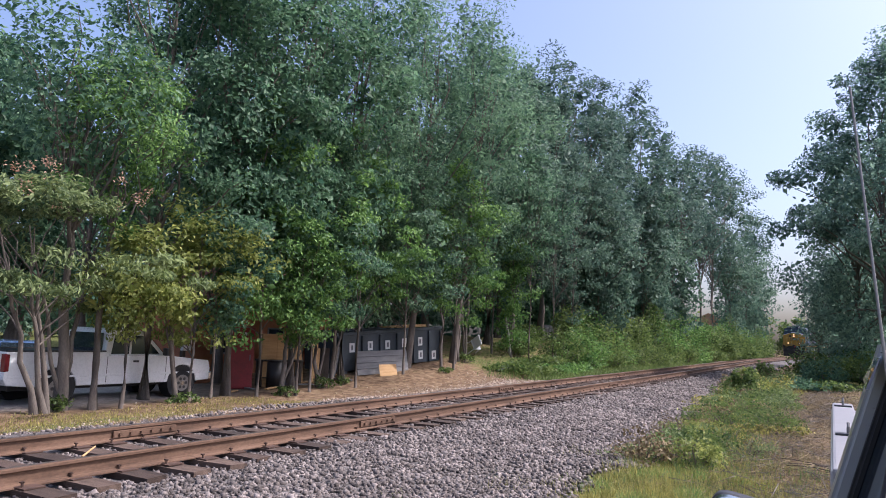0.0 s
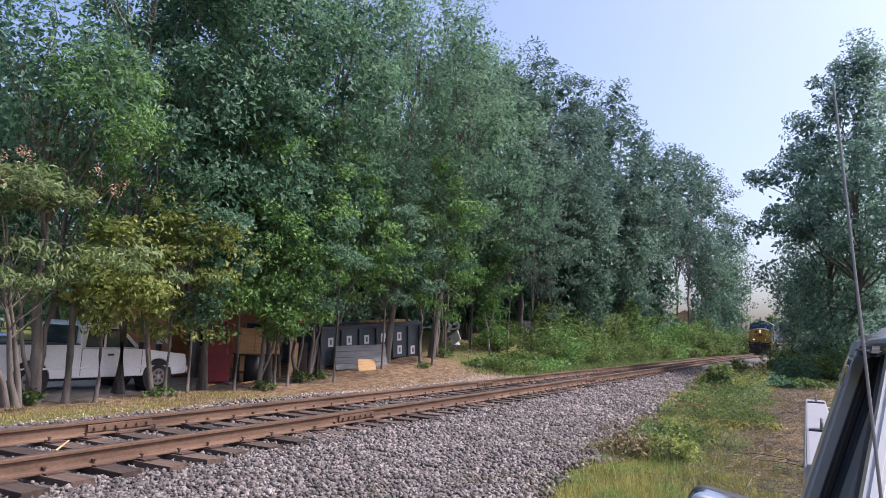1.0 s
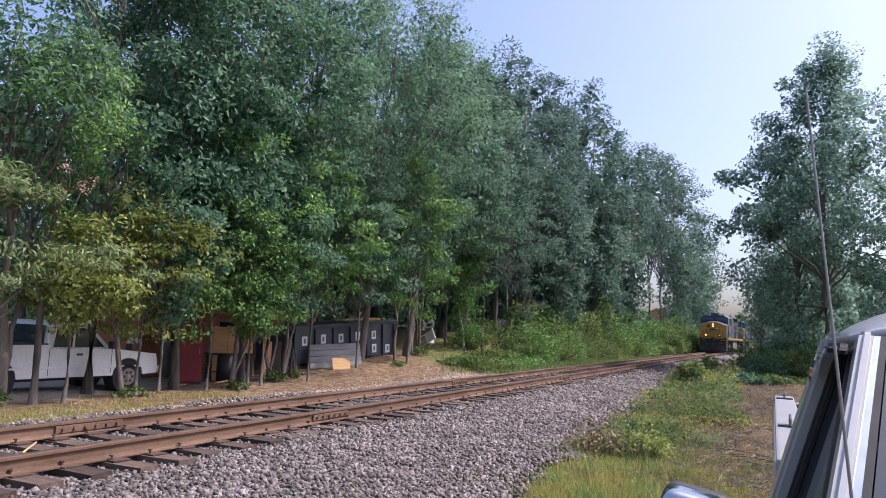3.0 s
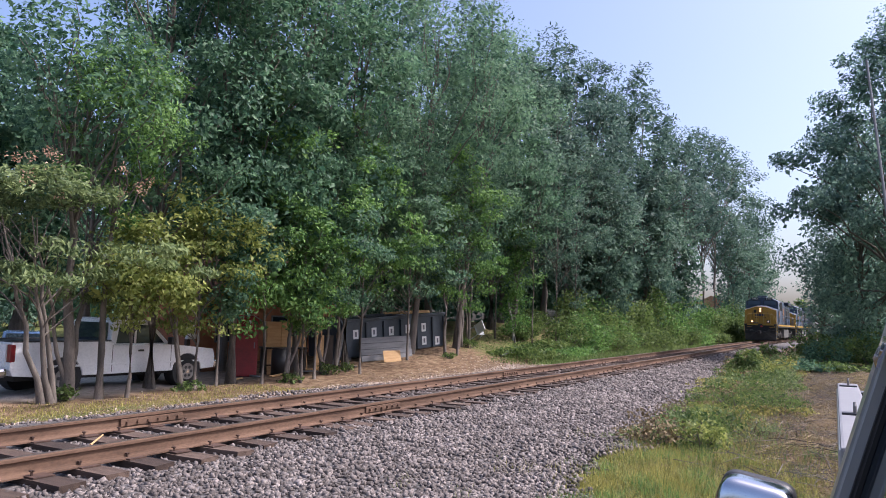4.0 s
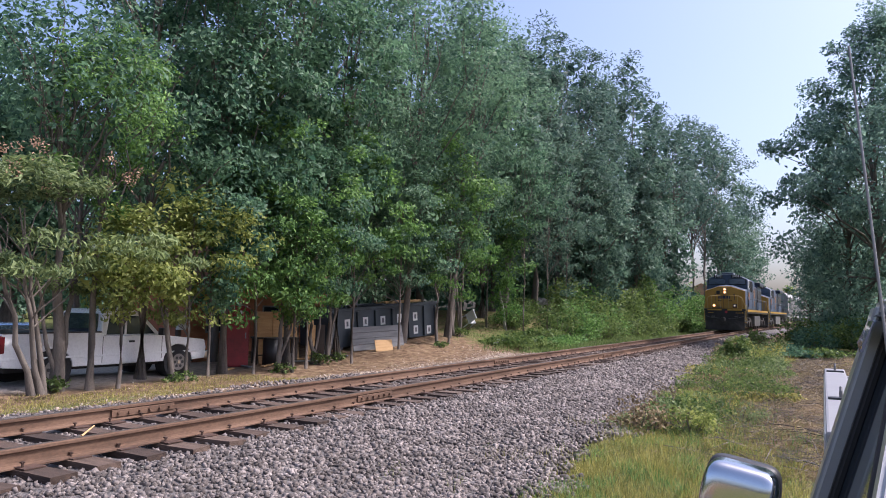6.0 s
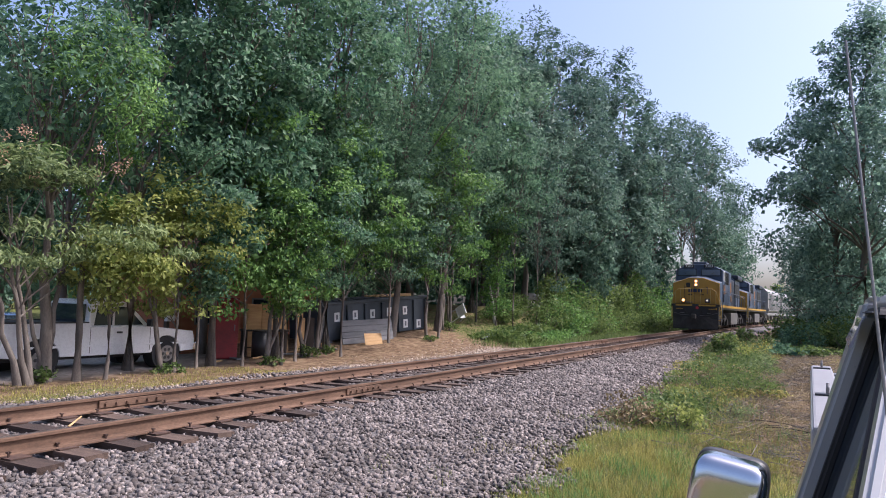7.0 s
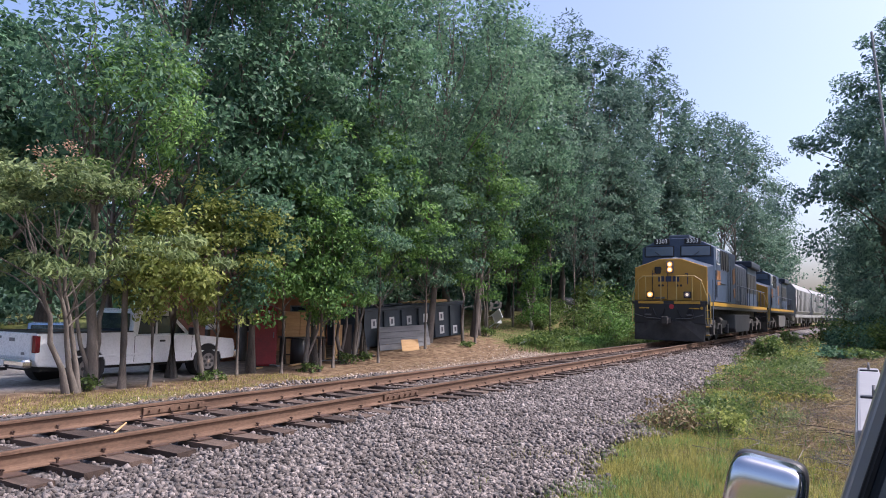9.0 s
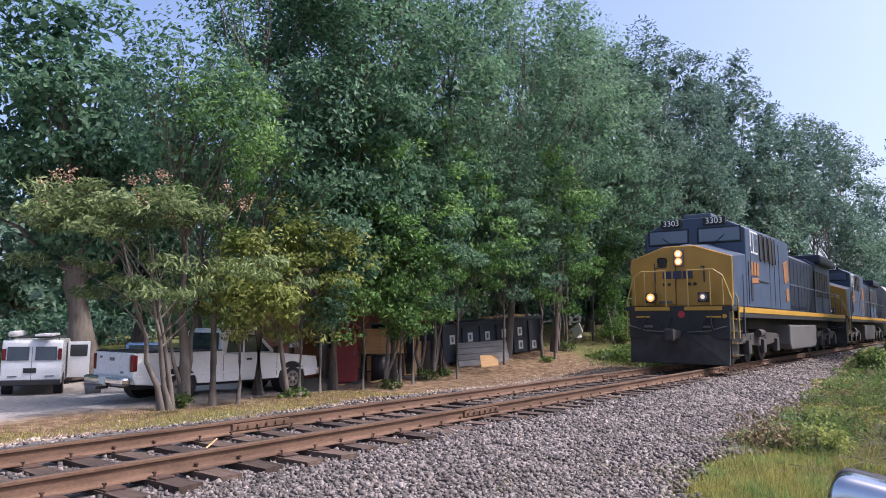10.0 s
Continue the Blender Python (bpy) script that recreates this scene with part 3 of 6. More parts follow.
    for ob in [o for o in scene.objects if o.name.startswith("mimosa_tree")]:
        n = 26
        c = np.stack([rb.uniform(-3.4, 1.6, n), rb.uniform(-2.2, 1.2, n), rb.uniform(4.3, 4.95, n)], 1)
        p = np.repeat(c, 26, 0) + rb.normal(0, 0.07, (n * 26, 3))
        part("blossom", leaf_mesh("blossom", p, 0.06, M["blossom"], r=rb), None, ob, "faded orange-pink blossom tufts", kind="stuff")
    # bare slender stems under the crowns
    r = random.Random(12)
    for k, (x, y, h) in enumerate(((9.75, 14.9, 3.0), (12.3, 14.2, 2.6), (16.2, 14.3, 2.4), (18.6, 14.9, 2.4), (19.5, 15.0, 2.4), (24.0, 13.2, 2.8), (26.9, 14.0, 3.0), (29.5, 15.0, 3.2))):
        z = float(ground_z(x, y))
        t = thing("sapling", pose(x, y, z - 0.03), "bare crooked grey stem under the crowns", "tree", "stems under the crowns")
        b = bmesh.new()
        rr = random.Random(k)
        limb(b, (0, 0, 0), (rr.uniform(-0.5, 0.5), rr.uniform(-0.3, 0.3), h), 0.075, 0.04, rr, 0.05, 6, 8)
        limb(b, (0, 0, 0.05), (rr.uniform(0.3, 0.9) * rr.choice((-1, 1)), rr.uniform(-0.3, 0.3), h * 0.95), 0.055, 0.025, rr, 0.05, 6, 7)
        part("stem", b, M["bark"], t)
        if k < 8:
            bush(x + rr.uniform(-0.3, 0.3), y - 0.25, 0.35, rr.uniform(0.2, 0.45), 350, 0.09, M["vine"], "small leafy sprouts at the foot of a trunk", 500 + k, group="sprouts at the trunks")
    # beyond the yard
    for x, y, top, base, rx, n, seed in ((15.6, 31.2, 16, 3.4, 4.0, 19000, 51), (6.5, 33.0, 17, 3.0, 5.0, 12000, 52), (4.0, 36.0, 18, 2.0, 5.5, 14000, 53), (19.0, 33.0, 10, 1.0, 5.0, 12000, 54), (26, 29, 16, 1, 5, 12000, 55),
                                         (-2, 33, 16, 2, 5, 8000, 56)):
        tree(x, y, top, base, rx, n, 0.30 if seed in (51, 54, 55) else 0.20, M["leaf_oak" if seed in (51, 54, 55) else "leaf_grey"], "big spreading tree behind the yard", seed, lean=(-2.2 if seed == 51 else 0, 0), clumps=85, clump_r=1.2, trunk_r=0.62 if seed == 51 else 0.42, group="trees behind the yard")
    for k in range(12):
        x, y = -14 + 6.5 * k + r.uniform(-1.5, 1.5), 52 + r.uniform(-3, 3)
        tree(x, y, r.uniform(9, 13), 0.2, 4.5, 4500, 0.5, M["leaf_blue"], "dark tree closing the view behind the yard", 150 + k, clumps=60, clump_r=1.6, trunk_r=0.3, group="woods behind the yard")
    # the wood along the far side of the line; its leaf colours carry the bluish haze
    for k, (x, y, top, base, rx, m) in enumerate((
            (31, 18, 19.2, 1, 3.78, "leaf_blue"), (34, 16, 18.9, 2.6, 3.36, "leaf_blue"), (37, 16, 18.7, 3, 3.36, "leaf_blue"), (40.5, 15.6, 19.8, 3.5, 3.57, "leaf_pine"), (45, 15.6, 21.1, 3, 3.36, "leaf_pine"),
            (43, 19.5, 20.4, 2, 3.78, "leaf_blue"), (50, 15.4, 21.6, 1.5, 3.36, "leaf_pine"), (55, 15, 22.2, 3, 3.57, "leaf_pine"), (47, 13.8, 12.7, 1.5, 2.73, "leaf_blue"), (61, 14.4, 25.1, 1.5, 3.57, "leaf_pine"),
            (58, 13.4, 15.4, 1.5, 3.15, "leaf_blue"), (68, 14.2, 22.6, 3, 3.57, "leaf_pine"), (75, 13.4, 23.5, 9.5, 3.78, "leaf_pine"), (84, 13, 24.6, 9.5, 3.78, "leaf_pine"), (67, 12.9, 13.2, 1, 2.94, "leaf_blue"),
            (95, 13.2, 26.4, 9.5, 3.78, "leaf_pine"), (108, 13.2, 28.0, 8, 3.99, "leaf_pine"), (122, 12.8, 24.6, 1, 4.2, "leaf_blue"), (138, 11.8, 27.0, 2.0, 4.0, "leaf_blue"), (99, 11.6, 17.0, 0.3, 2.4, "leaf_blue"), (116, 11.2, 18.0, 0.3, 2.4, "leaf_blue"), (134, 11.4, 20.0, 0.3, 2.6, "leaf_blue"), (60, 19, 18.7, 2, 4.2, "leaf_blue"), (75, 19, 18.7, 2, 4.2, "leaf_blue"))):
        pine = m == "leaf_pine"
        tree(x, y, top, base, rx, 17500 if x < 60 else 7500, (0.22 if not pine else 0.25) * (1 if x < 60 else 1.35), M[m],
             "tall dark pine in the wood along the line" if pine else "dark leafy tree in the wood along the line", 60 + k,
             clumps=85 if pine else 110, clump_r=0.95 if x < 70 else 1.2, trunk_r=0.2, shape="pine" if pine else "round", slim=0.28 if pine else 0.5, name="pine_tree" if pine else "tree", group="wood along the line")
    # trees on the near side of the line, haze painted into their leaf colour
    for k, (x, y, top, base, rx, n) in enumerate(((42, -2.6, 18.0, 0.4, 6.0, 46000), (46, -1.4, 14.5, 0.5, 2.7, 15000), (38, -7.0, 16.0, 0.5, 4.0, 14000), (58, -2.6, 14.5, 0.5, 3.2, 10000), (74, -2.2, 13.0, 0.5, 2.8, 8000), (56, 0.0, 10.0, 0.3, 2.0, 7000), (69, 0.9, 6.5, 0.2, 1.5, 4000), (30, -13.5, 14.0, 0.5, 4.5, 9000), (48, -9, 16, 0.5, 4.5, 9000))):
        tree(x, y, top, base, rx, n * 1.15, 0.165, M["leaf_hazy"], "tall green tree on the near side, leaves paled for haze", 90 + k, clumps=150, clump_r=0.9, trunk_r=0.22, shape="cone" if k == 0 else "round", group="trees on the near side")
    for k in range(13):
        x, y = 30 + 4.6 * k + r.uniform(-1, 1), 24.5 + r.uniform(-2, 2)
        tree(x, y, r.uniform(14, 18), 0.0, 4.2, 6000, 0.40, M["leaf_oak"], "dark tree deep in the wood", 170 + k, clumps=80, clump_r=1.3, trunk_r=0.2, group="trees deep in the wood")
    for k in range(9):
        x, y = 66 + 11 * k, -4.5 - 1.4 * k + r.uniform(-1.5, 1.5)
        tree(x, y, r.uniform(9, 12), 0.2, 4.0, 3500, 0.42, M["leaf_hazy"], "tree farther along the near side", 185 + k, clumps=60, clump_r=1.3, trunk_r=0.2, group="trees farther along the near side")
    # far tree belt
    for k in range(16):
        x, y = 190 + r.uniform(0, 60), -40 + 6.5 * k + r.uniform(-2, 2)
        tree(x, y, r.uniform(7, 11), 0.3, r.uniform(4, 6), 1600, 0.8, M["vine"], "distant low green tree", 120 + k, clumps=30, clump_r=1.8, trunk_r=0.3, group="far tree belt")


def build_bushes():
    r = random.Random(4)
    # overgrown bank on the far side of the line
    for k in range(30):
        x = 28.6 + k * 1.9
        y = 12.2 + r.uniform(-0.7, 0.9) - 0.02 * (x - 27)
        h = r.uniform(1.2, 2.3) if x > 36 else r.uniform(0.45, 1.0)
        bush(x, y, r.uniform(1.2, 1.9), h, 2600 if x < 50 else 1700, 0.13 if x < 50 else 0.18, M["vine" if r.random() < 0.7 else "leaf_lit"], "rank green bush and vines on the bank", 200 + k, group="bushes on the far bank")
    for x, y, h in ((33.6, 14.3, 0.8), (35.0, 14.7, 1.1), (36.6, 14.9, 1.3), (38.2, 15.2, 1.3)):
        bush(x, y, 1.0, h, 1800, 0.13, M["vine"], "shaded undergrowth at the wood's edge", int(260 + x), group="bushes on the far bank")
    bush(38.6, 12.5, 1.5, 2.1, 4200, 0.12, M["leaf_lit"], "bright green bush standing up from the bank", 281, group="bushes on the far bank")
    for k in range(23):
        x = 41 + k * 3.6
        bush(x, 13.6 + r.uniform(-0.5, 0.5) - 0.02 * (x - 35) + float(bend(x)), 2.0, r.uniform(2.8, 5.2), 4200, 0.19, M["vine" if r.random() < 0.5 else "leaf_lit"], "tall mound of vines climbing the wood's edge", 240 + k, group="vines at the wood's edge")
    for x, y, h in ((82, 11.3, 3.6), (86, 11.2, 3.4), (90, 11.0, 3.6), (78, 11.6, 3.4)):
        bush(x, y + float(bend(x)), 2.2, h, 5000, 0.22, M["vine"], "tall mound of vines climbing the wood's edge", int(280 + x), group="vines at the wood's edge")
    # low growth between the stone bank and the verge
    for k in range(96):
        x = 10.2 + 22 * r.random() ** 1.25
        y = float(toe(x)) - 0.2 - 1.75 * r.random() * (0.5 + 0.5 * float(smoothstep(10, 15, x)))
        tall = r.random() ** 2
        h = 0.16 + 0.42 * tall + 0.35 * float(smoothstep(18, 34, x))
        bush(x, y, r.uniform(0.22, 0.5) + 0.012 * x, h, 900, r.uniform(0.026, 0.042) + 0.0016 * x, M[r.choice(("vine", "vine", "vine", "leaf_yellow", "grass", "mimosa", "straw"))],
             "low weedy bramble beside the stone bank", 300 + k, group="brambles beside the stone bank", slim=r.choice((0.25, 0.4, 0.55)))
    # undergrowth closing the view behind the yard
    for k in range(16):
        x = -6 + 2.9 * k
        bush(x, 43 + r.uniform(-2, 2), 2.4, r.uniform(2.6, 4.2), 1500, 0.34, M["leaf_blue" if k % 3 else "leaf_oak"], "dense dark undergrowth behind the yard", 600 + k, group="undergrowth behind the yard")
    for x, y, h in ((91, 9.9, 3.0), (97, 10.2, 3.0), (104, 10.0, 3.2), (112, 10.2, 3.4), (121, 10.2, 3.4)):
        bush(x, y + float(bend(x)), 2.0, h, 2400, 0.24, M["vine"], "tall mound of vines climbing the wood's edge", int(280 + x), group="vines at the wood's edge")
    for x, y, h, m in ((27, 2.7, 1.1, "vine"), (31, 3.0, 1.0, "leaf_yellow"), (34, 2.6, 1.3, "vine")):
        bush(x, y, 0.4, h, 1600, 0.11, M[m], "tall leafy weed beside the stone bank", int(400 + x), group="tall weeds beside the stone bank")
    for k in range(34):
        x = 30 + r.uniform(0, 14)
        y = -8 + r.uniform(0, 9.5)
        bush(x, y, r.uniform(0.9, 1.5), r.uniform(0.3, 0.8) + 0.10 * (x - 30), 1700, 0.14, M["vine" if k % 3 else "leaf_oak"], "low green bush before the trees", 340 + k, group="bushes on the near side")


def blades(name, pts, h, material, label, seed, wide=0.012):
    """Grass: leaning three-cornered blades in one mesh."""
    r = np.random.default_rng(seed)
    n = len(pts)
    a = r.uniform(0, 2 * np.pi, n)
    d = np.stack([np.cos(a), np.sin(a), 0 * a], 1)
    s = np.stack([-np.sin(a), np.cos(a), 0 * a], 1)
    L = (h * r.uniform(0.5, 1.3, n))[:, None]
    up = np.array([0, 0, 1.0])
    w = wide * r.uniform(0.7, 1.3, n)[:, None]
    bend = r.uniform(0.15, 1.15, n)[:, None]
    v = np.stack([pts - s * w, pts + s * w, pts + d * L * bend + up * L * (1 - 0.55 * bend)], 1)
    f = (np.arange(n) * 3)[:, None] + [0, 1, 2]
    return tagged(new(name, mesh_np(name, v.reshape(-1, 3), f, material)), label, "grass", kind="stuff")


def litter(name, pts, length, thick, material, label, seed):
    """Dead stalks and twigs lying criss-cross: three-sided slivers in one mesh."""
    r = np.random.default_rng(seed)
    n = len(pts)
    a, e = r.uniform(0, 2 * np.pi, n), r.normal(0.06, 0.16, n)
    d = np.stack([np.cos(a) * np.cos(e), np.sin(a) * np.cos(e), np.sin(e)], 1) * (length * r.uniform(0.3, 1.4, n) ** 1.5)[:, None]
    s = np.stack([-np.sin(a), np.cos(a), 0 * a], 1) * (thick * r.uniform(0.5, 1.5, n))[:, None]
    up = np.array([0, 0, 1.2]) * thick
    lift = pts + np.array([0, 0, 1.0]) * np.abs(d[:, 2:3]) * 0.5
    v = np.stack([lift - d / 2 - s, lift - d / 2 + s, lift - d / 2 + up, lift + d / 2], 1)
    i = (np.arange(n) * 4)[:, None]
    f = np.concatenate([i + [0, 1, 3], i + [1, 2, 3], i + [2, 0, 3], i + [0, 2, 1]])
    return tagged(new(name, mesh_np(name, v.reshape(-1, 3), f, material)), label, "litter", kind="stuff")


def build_grass():
    r = np.random.default_rng(21)
    def pts(n, x0, x1, y0, y1, keep):
        p = np.stack([r.uniform(x0, x1, n), r.uniform(y0, y1, n)], 1)
        p = p[r.uniform(0, 1, n) < keep(p[:, 0], p[:, 1])]
        return np.column_stack([p, ground_z(p[:, 0], p[:, 1]) - 0.01])
    patch = lambda x, y: 0.5 + 0.5 * np.sin(1.1 * x + 2 * np.sin(0.8 * y)) * np.sin(1.4 * y + 1.2 * np.sin(0.6 * x))
    worn = lambda x, y: np.exp(-((y - 0.35) / 1.25) ** 2) * smoothstep(6.2, 8.8, x) * (1 - smoothstep(26, 33, x))
    edge = lambda x, y: smoothstep(-0.15, 0.35, toe(x) - y)
    blades("verge_grass", pts(150000, 3.5, 11.5, -0.4, 2.8, lambda x, y: edge(x, y) * (0.25 + 0.75 * patch(x, y)) * (1 - 0.9 * worn(x, y))), 0.105, M["grass"], "yellow-green grass on the verge", 1, 0.0044)
    blades("verge_grass", pts(110000, 6.0, 30.0, -5.0, 3.0, lambda x, y: edge(x, y) * (0.15 + 0.85 * patch(x, y)) * (1 - 0.85 * worn(x, y))), 0.10, M["grass"], "short grass on the verge", 2, 0.004)
    blades("dry_grass", pts(120000, 3.5, 28.0, -4.0, 3.0, lambda x, y: edge(x, y) * (0.35 + 0.65 * worn(x, y))), 0.08, M["straw"], "dry straw-coloured grass and litter", 3, 0.0035)
    blades("rough_grass", pts(24000, 4.2, 10.0, 0.2, 2.8, lambda x, y: edge(x, y) * patch(x * 2.2 + 1, y * 2.6) ** 2), 0.14, M["vine"], "darker tufts in the verge grass", 11, 0.0028)
    blades("rough_grass", pts(46000, 4.2, 10.0, 0.2, 2.8, lambda x, y: edge(x, y) * (1 - patch(x * 2.2 + 1, y * 2.6)) ** 2), 0.15, M["grass"], "pale seeding tufts in the verge grass", 12, 0.0042)
    blades("green_tufts", pts(42000, 4.2, 10.8, -0.6, 2.7, lambda x, y: edge(x, y) * (patch(x * 3.1 + 2, y * 3.3) > 0.55) * (1 - 0.8 * worn(x, y))), 0.16, M["leaf_lit"], "fresh green tufts in the verge grass", 14, 0.0036)
    thatch = lambda x, y: edge(x, y) * np.exp(-((y - 0.45) / 1.15) ** 2) * smoothstep(7.6, 9.6, x)
    litter("dead_stalks", pts(90000, 7.6, 32.0, -2.2, 2.6, lambda x, y: thatch(x, y) * (0.35 + 0.65 * patch(x * 1.5, y * 2))), 0.30, 0.005, M["straw"], "dead stalks and cut brush lying on the bare verge", 15)
    litter("dead_twigs", pts(14000, 8.5, 30.0, -1.5, 2.4, lambda x, y: thatch(x, y) * patch(x * 1.1 + 2, y * 1.7)), 0.55, 0.007, M["bark"], "grey-brown twigs among the cut brush", 16)
    litter("dirt_litter", pts(9000, 8.0, 31.0, 9.6, 14.0, lambda x, y: 0.25 + 0.6 * patch(x * 1.2, y * 1.5)), 0.22, 0.006, M["straw"], "dead leaves and stalks on the dirt beyond the line", 17)
    blades("tall_weeds", pts(60000, 8.5, 32.0, -0.5, 3.6, lambda x, y: np.exp(-((toe(x) - 0.95 - y) / 0.75) ** 2) * edge(x, y) * (0.2 + 0.8 * patch(x * 1.3, y * 1.6 + 2)) * smoothstep(8.5, 10.5, x)), 0.22, M["vine"], "rank green weeds along the foot of the stones", 8, 0.005)
    blades("seed_grass", pts(44000, 7.5, 30.0, -0.5, 3.6, lambda x, y: np.exp(-((toe(x) - 0.8 - y) / 0.8) ** 2) * edge(x, y) * patch(x * 1.9 + 1, y * 2.1)), 0.30, M["grass"], "tall pale grass along the foot of the stones", 9, 0.0035)
    blades("bank_weeds", pts(26000, 25.0, 62.0, 9.4, 12.6, lambda x, y: smoothstep(25, 29, x) * (0.3 + 0.7 * patch(x, y))), 0.32, M["vine"], "weeds on the bank beside the line", 10, 0.014)
    blades("ballast_weeds", pts(2600, 5.0, 12.0, 2.4, 3.4, lambda x, y: (np.sin(2.3 * x + y) > 0.75) * 0.8), 0.2, M["grass"], "thin weeds growing through the stones", 6, 0.003)
    blades("ballast_weeds", pts(3400, 4.2, 9.0, 2.3, 3.9, lambda x, y: (patch(x * 2.7 + 0.6, y * 3.4) > 0.9) * 0.8), 0.17, M["leaf_yellow"], "thin yellowish weeds growing through the stones", 18, 0.004)
    blades("yard_grass", pts(36000, 2.0, 15.0, 11.0, 15.2, lambda x, y: np.exp(-((y - 12.9) / 1.1) ** 2) * (0.15 + 0.85 * patch(x * 1.7, y * 2))), 0.10, M["grass"], "patchy strip of grass before the yard", 4, 0.007)
    blades("yard_straw", pts(22000, 2.0, 14.5, 10.6, 14.5, lambda x, y: 0.2 + 0.6 * patch(x + 3, y * 1.5)), 0.07, M["straw"], "dry grass on the dirt before the yard", 7, 0.007)
    blades("bank_grass", pts(16000, 20.0, 34.0, 10.2, 16.0, lambda x, y: smoothstep(25, 29, x) * patch(x, y)), 0.13, M["vine"], "grass on the dirt bank", 5, 0.008)


build_trees()
build_bushes()
build_grass()


# ---- things in the yard and on the verge ----
M.update({
    "white": plain("white_car_paint", (0.74, 0.75, 0.76), 0.28, 0, 0.04, 0.0, coat=0.5),
    "silver_white": plain("silver_white_paint", (0.33, 0.335, 0.34), 0.32, 0.0, 0.05, 0.0, coat=0.4),
    "rail_grey": plain("grey_rail_cap", (0.24, 0.24, 0.25), 0.5, 0, 0.15, 0.03),
    "dirty_white": plain("dull_white_paint", (0.70, 0.70, 0.69), 0.45, 0, 0.2, 0.03),
    "chrome": plain("chrome", (0.60, 0.61, 0.63), 0.14, 1.0, 0.1, 0.0),
    # trim metal tinted blue, the mirrored sky put into its colour
    "trim_metal": plain("sky_tinted_trim", (0.42, 0.48, 0.56), 0.22, 1.0, 0.1, 0.0),
    "black_rubber": plain("black_rubber", (0.018, 0.018, 0.02), 0.75, 0, 0.3, 0.1),
    "black_plastic": plain("black_plastic", (0.03, 0.03, 0.033), 0.45, 0, 0.2, 0.05),
    "grey_plastic": plain("grey_plastic", (0.17, 0.17, 0.175), 0.6, 0, 0.2, 0.1),
    "glass": glassmat("dark_glass"),
    "grey_steel": plain("dull_grey_steel", (0.22, 0.21, 0.20), 0.4, 0.4, 0.2, 0.0),
    "red_lens": plain("red_lamp_lens", (0.15, 0.010, 0.014), 0.2, 0, 0.2, 0.0),
    "blue_car": plain("blue_car_paint", (0.08, 0.14, 0.27), 0.25, 0, 0.2, 0.0, coat=0.5),
    "red_steel": plain("faded_red_steel", (0.26, 0.018, 0.022), 0.5, 0, 0.45, 0.1),
    "plywood": mat("plywood", [(0.3, (0.36, 0.20, 0.08)), (0.6, (0.55, 0.35, 0.16)), (0.8, (0.62, 0.43, 0.22))], 2, 30, 0.75, bump=0.15, stretch=(1, 1, 6)),
    "grey_wood": mat("weathered_board", [(0.3, (0.10, 0.10, 0.10)), (0.6, (0.21, 0.21, 0.21)), (0.8, (0.30, 0.29, 0.28))], 2, 30, 0.9, bump=0.4, stretch=(0.5, 4, 4), objrand=0.2),
    "dark_wood": mat("dark_old_wood", [(0.3, (0.03, 0.024, 0.02)), (0.7, (0.10, 0.08, 0.065))], 3, 30, 0.9, bump=0.4, stretch=(4, 4, 0.6), objrand=0.3),
    "steel_bin": plain("dark_slate_steel", (0.055, 0.07, 0.085), 0.55, 0.0, 0.45, 0.15),
    "sticker": plain("white_sticker", (0.68, 0.68, 0.66), 0.6, 0, 0.15, 0.0),
    "mark": plain("grey_print", (0.15, 0.15, 0.16), 0.7, 0, 0.1, 0.0),
    "concrete": mat("old_concrete", [(0.3, (0.24, 0.23, 0.21)), (0.7, (0.44, 0.42, 0.39))], 3, 30, 0.95, bump=0.4),
    "roof_orange": mat("orange_shingle", [(0.3, (0.28, 0.14, 0.085)), (0.7, (0.46, 0.27, 0.17))], 5, 40, 0.9, bump=0.4),
    "roof_red": mat("brown_shingle", [(0.3, (0.16, 0.07, 0.045)), (0.7, (0.30, 0.15, 0.10))], 5, 40, 0.9, bump=0.4),
})


def brickmat():
    m = mat("orange_brick", [(0.3, (0.24, 0.085, 0.045)), (0.7, (0.40, 0.17, 0.09))], 3, 30, 0.9, bump=0.2)
    return m


M["brick"] = brickmat()


def wheel(parent, x, y, side, r=0.38, w=0.25, rim="grey_steel", z=None):
    """Tyre with rounded shoulders and a spoked rim under it."""
    z = r if z is None else z
    t = part("wheel", cyl((0, -w / 2, 0), (0, w / 2, 0), r, seg=28, bevel=0.05), M["black_rubber"], parent, "black tyre", m=pose(x, y, z), smooth=True)
    b = bmesh.new()
    ye = side * (w / 2 + 0.004)
    cyl((0, ye - side * 0.03, 0), (0, ye, 0), r * 0.58, seg=24, bm=b)
    part("rim", b, M[rim], t, "bright metal rim")
    for k in range(6):
        a = math.tau * k / 6
        q = 0.125 * r / 0.38
        part("rim_hole", cyl((q * math.cos(a), ye, q * math.sin(a)), (q * math.cos(a), ye + side * 0.006, q * math.sin(a)), 0.042, seg=10), M["black_plastic"], t)
    part("hub_cap", cyl((0, ye, 0), (0, ye + side * 0.02, 0), 0.055, seg=14, bevel=0.006), M["chrome"], t)
    return t


def arch_side(name, outline, arches, y0, y1, material, parent, bevel=0.02, label=""):
    """A body side: an outline with round wheel cut-outs along its lower edge, drawn out in width."""
    pts = list(outline)
    low = []
    for cx, cz, r in arches:
        seq = [(cx - r * math.cos(math.pi * k / 10), cz + r * math.sin(math.pi * k / 10)) for k in range(11)]
        low += seq
    return part(name, prism(pts + low, y0, y1, bevel), material, parent, label)


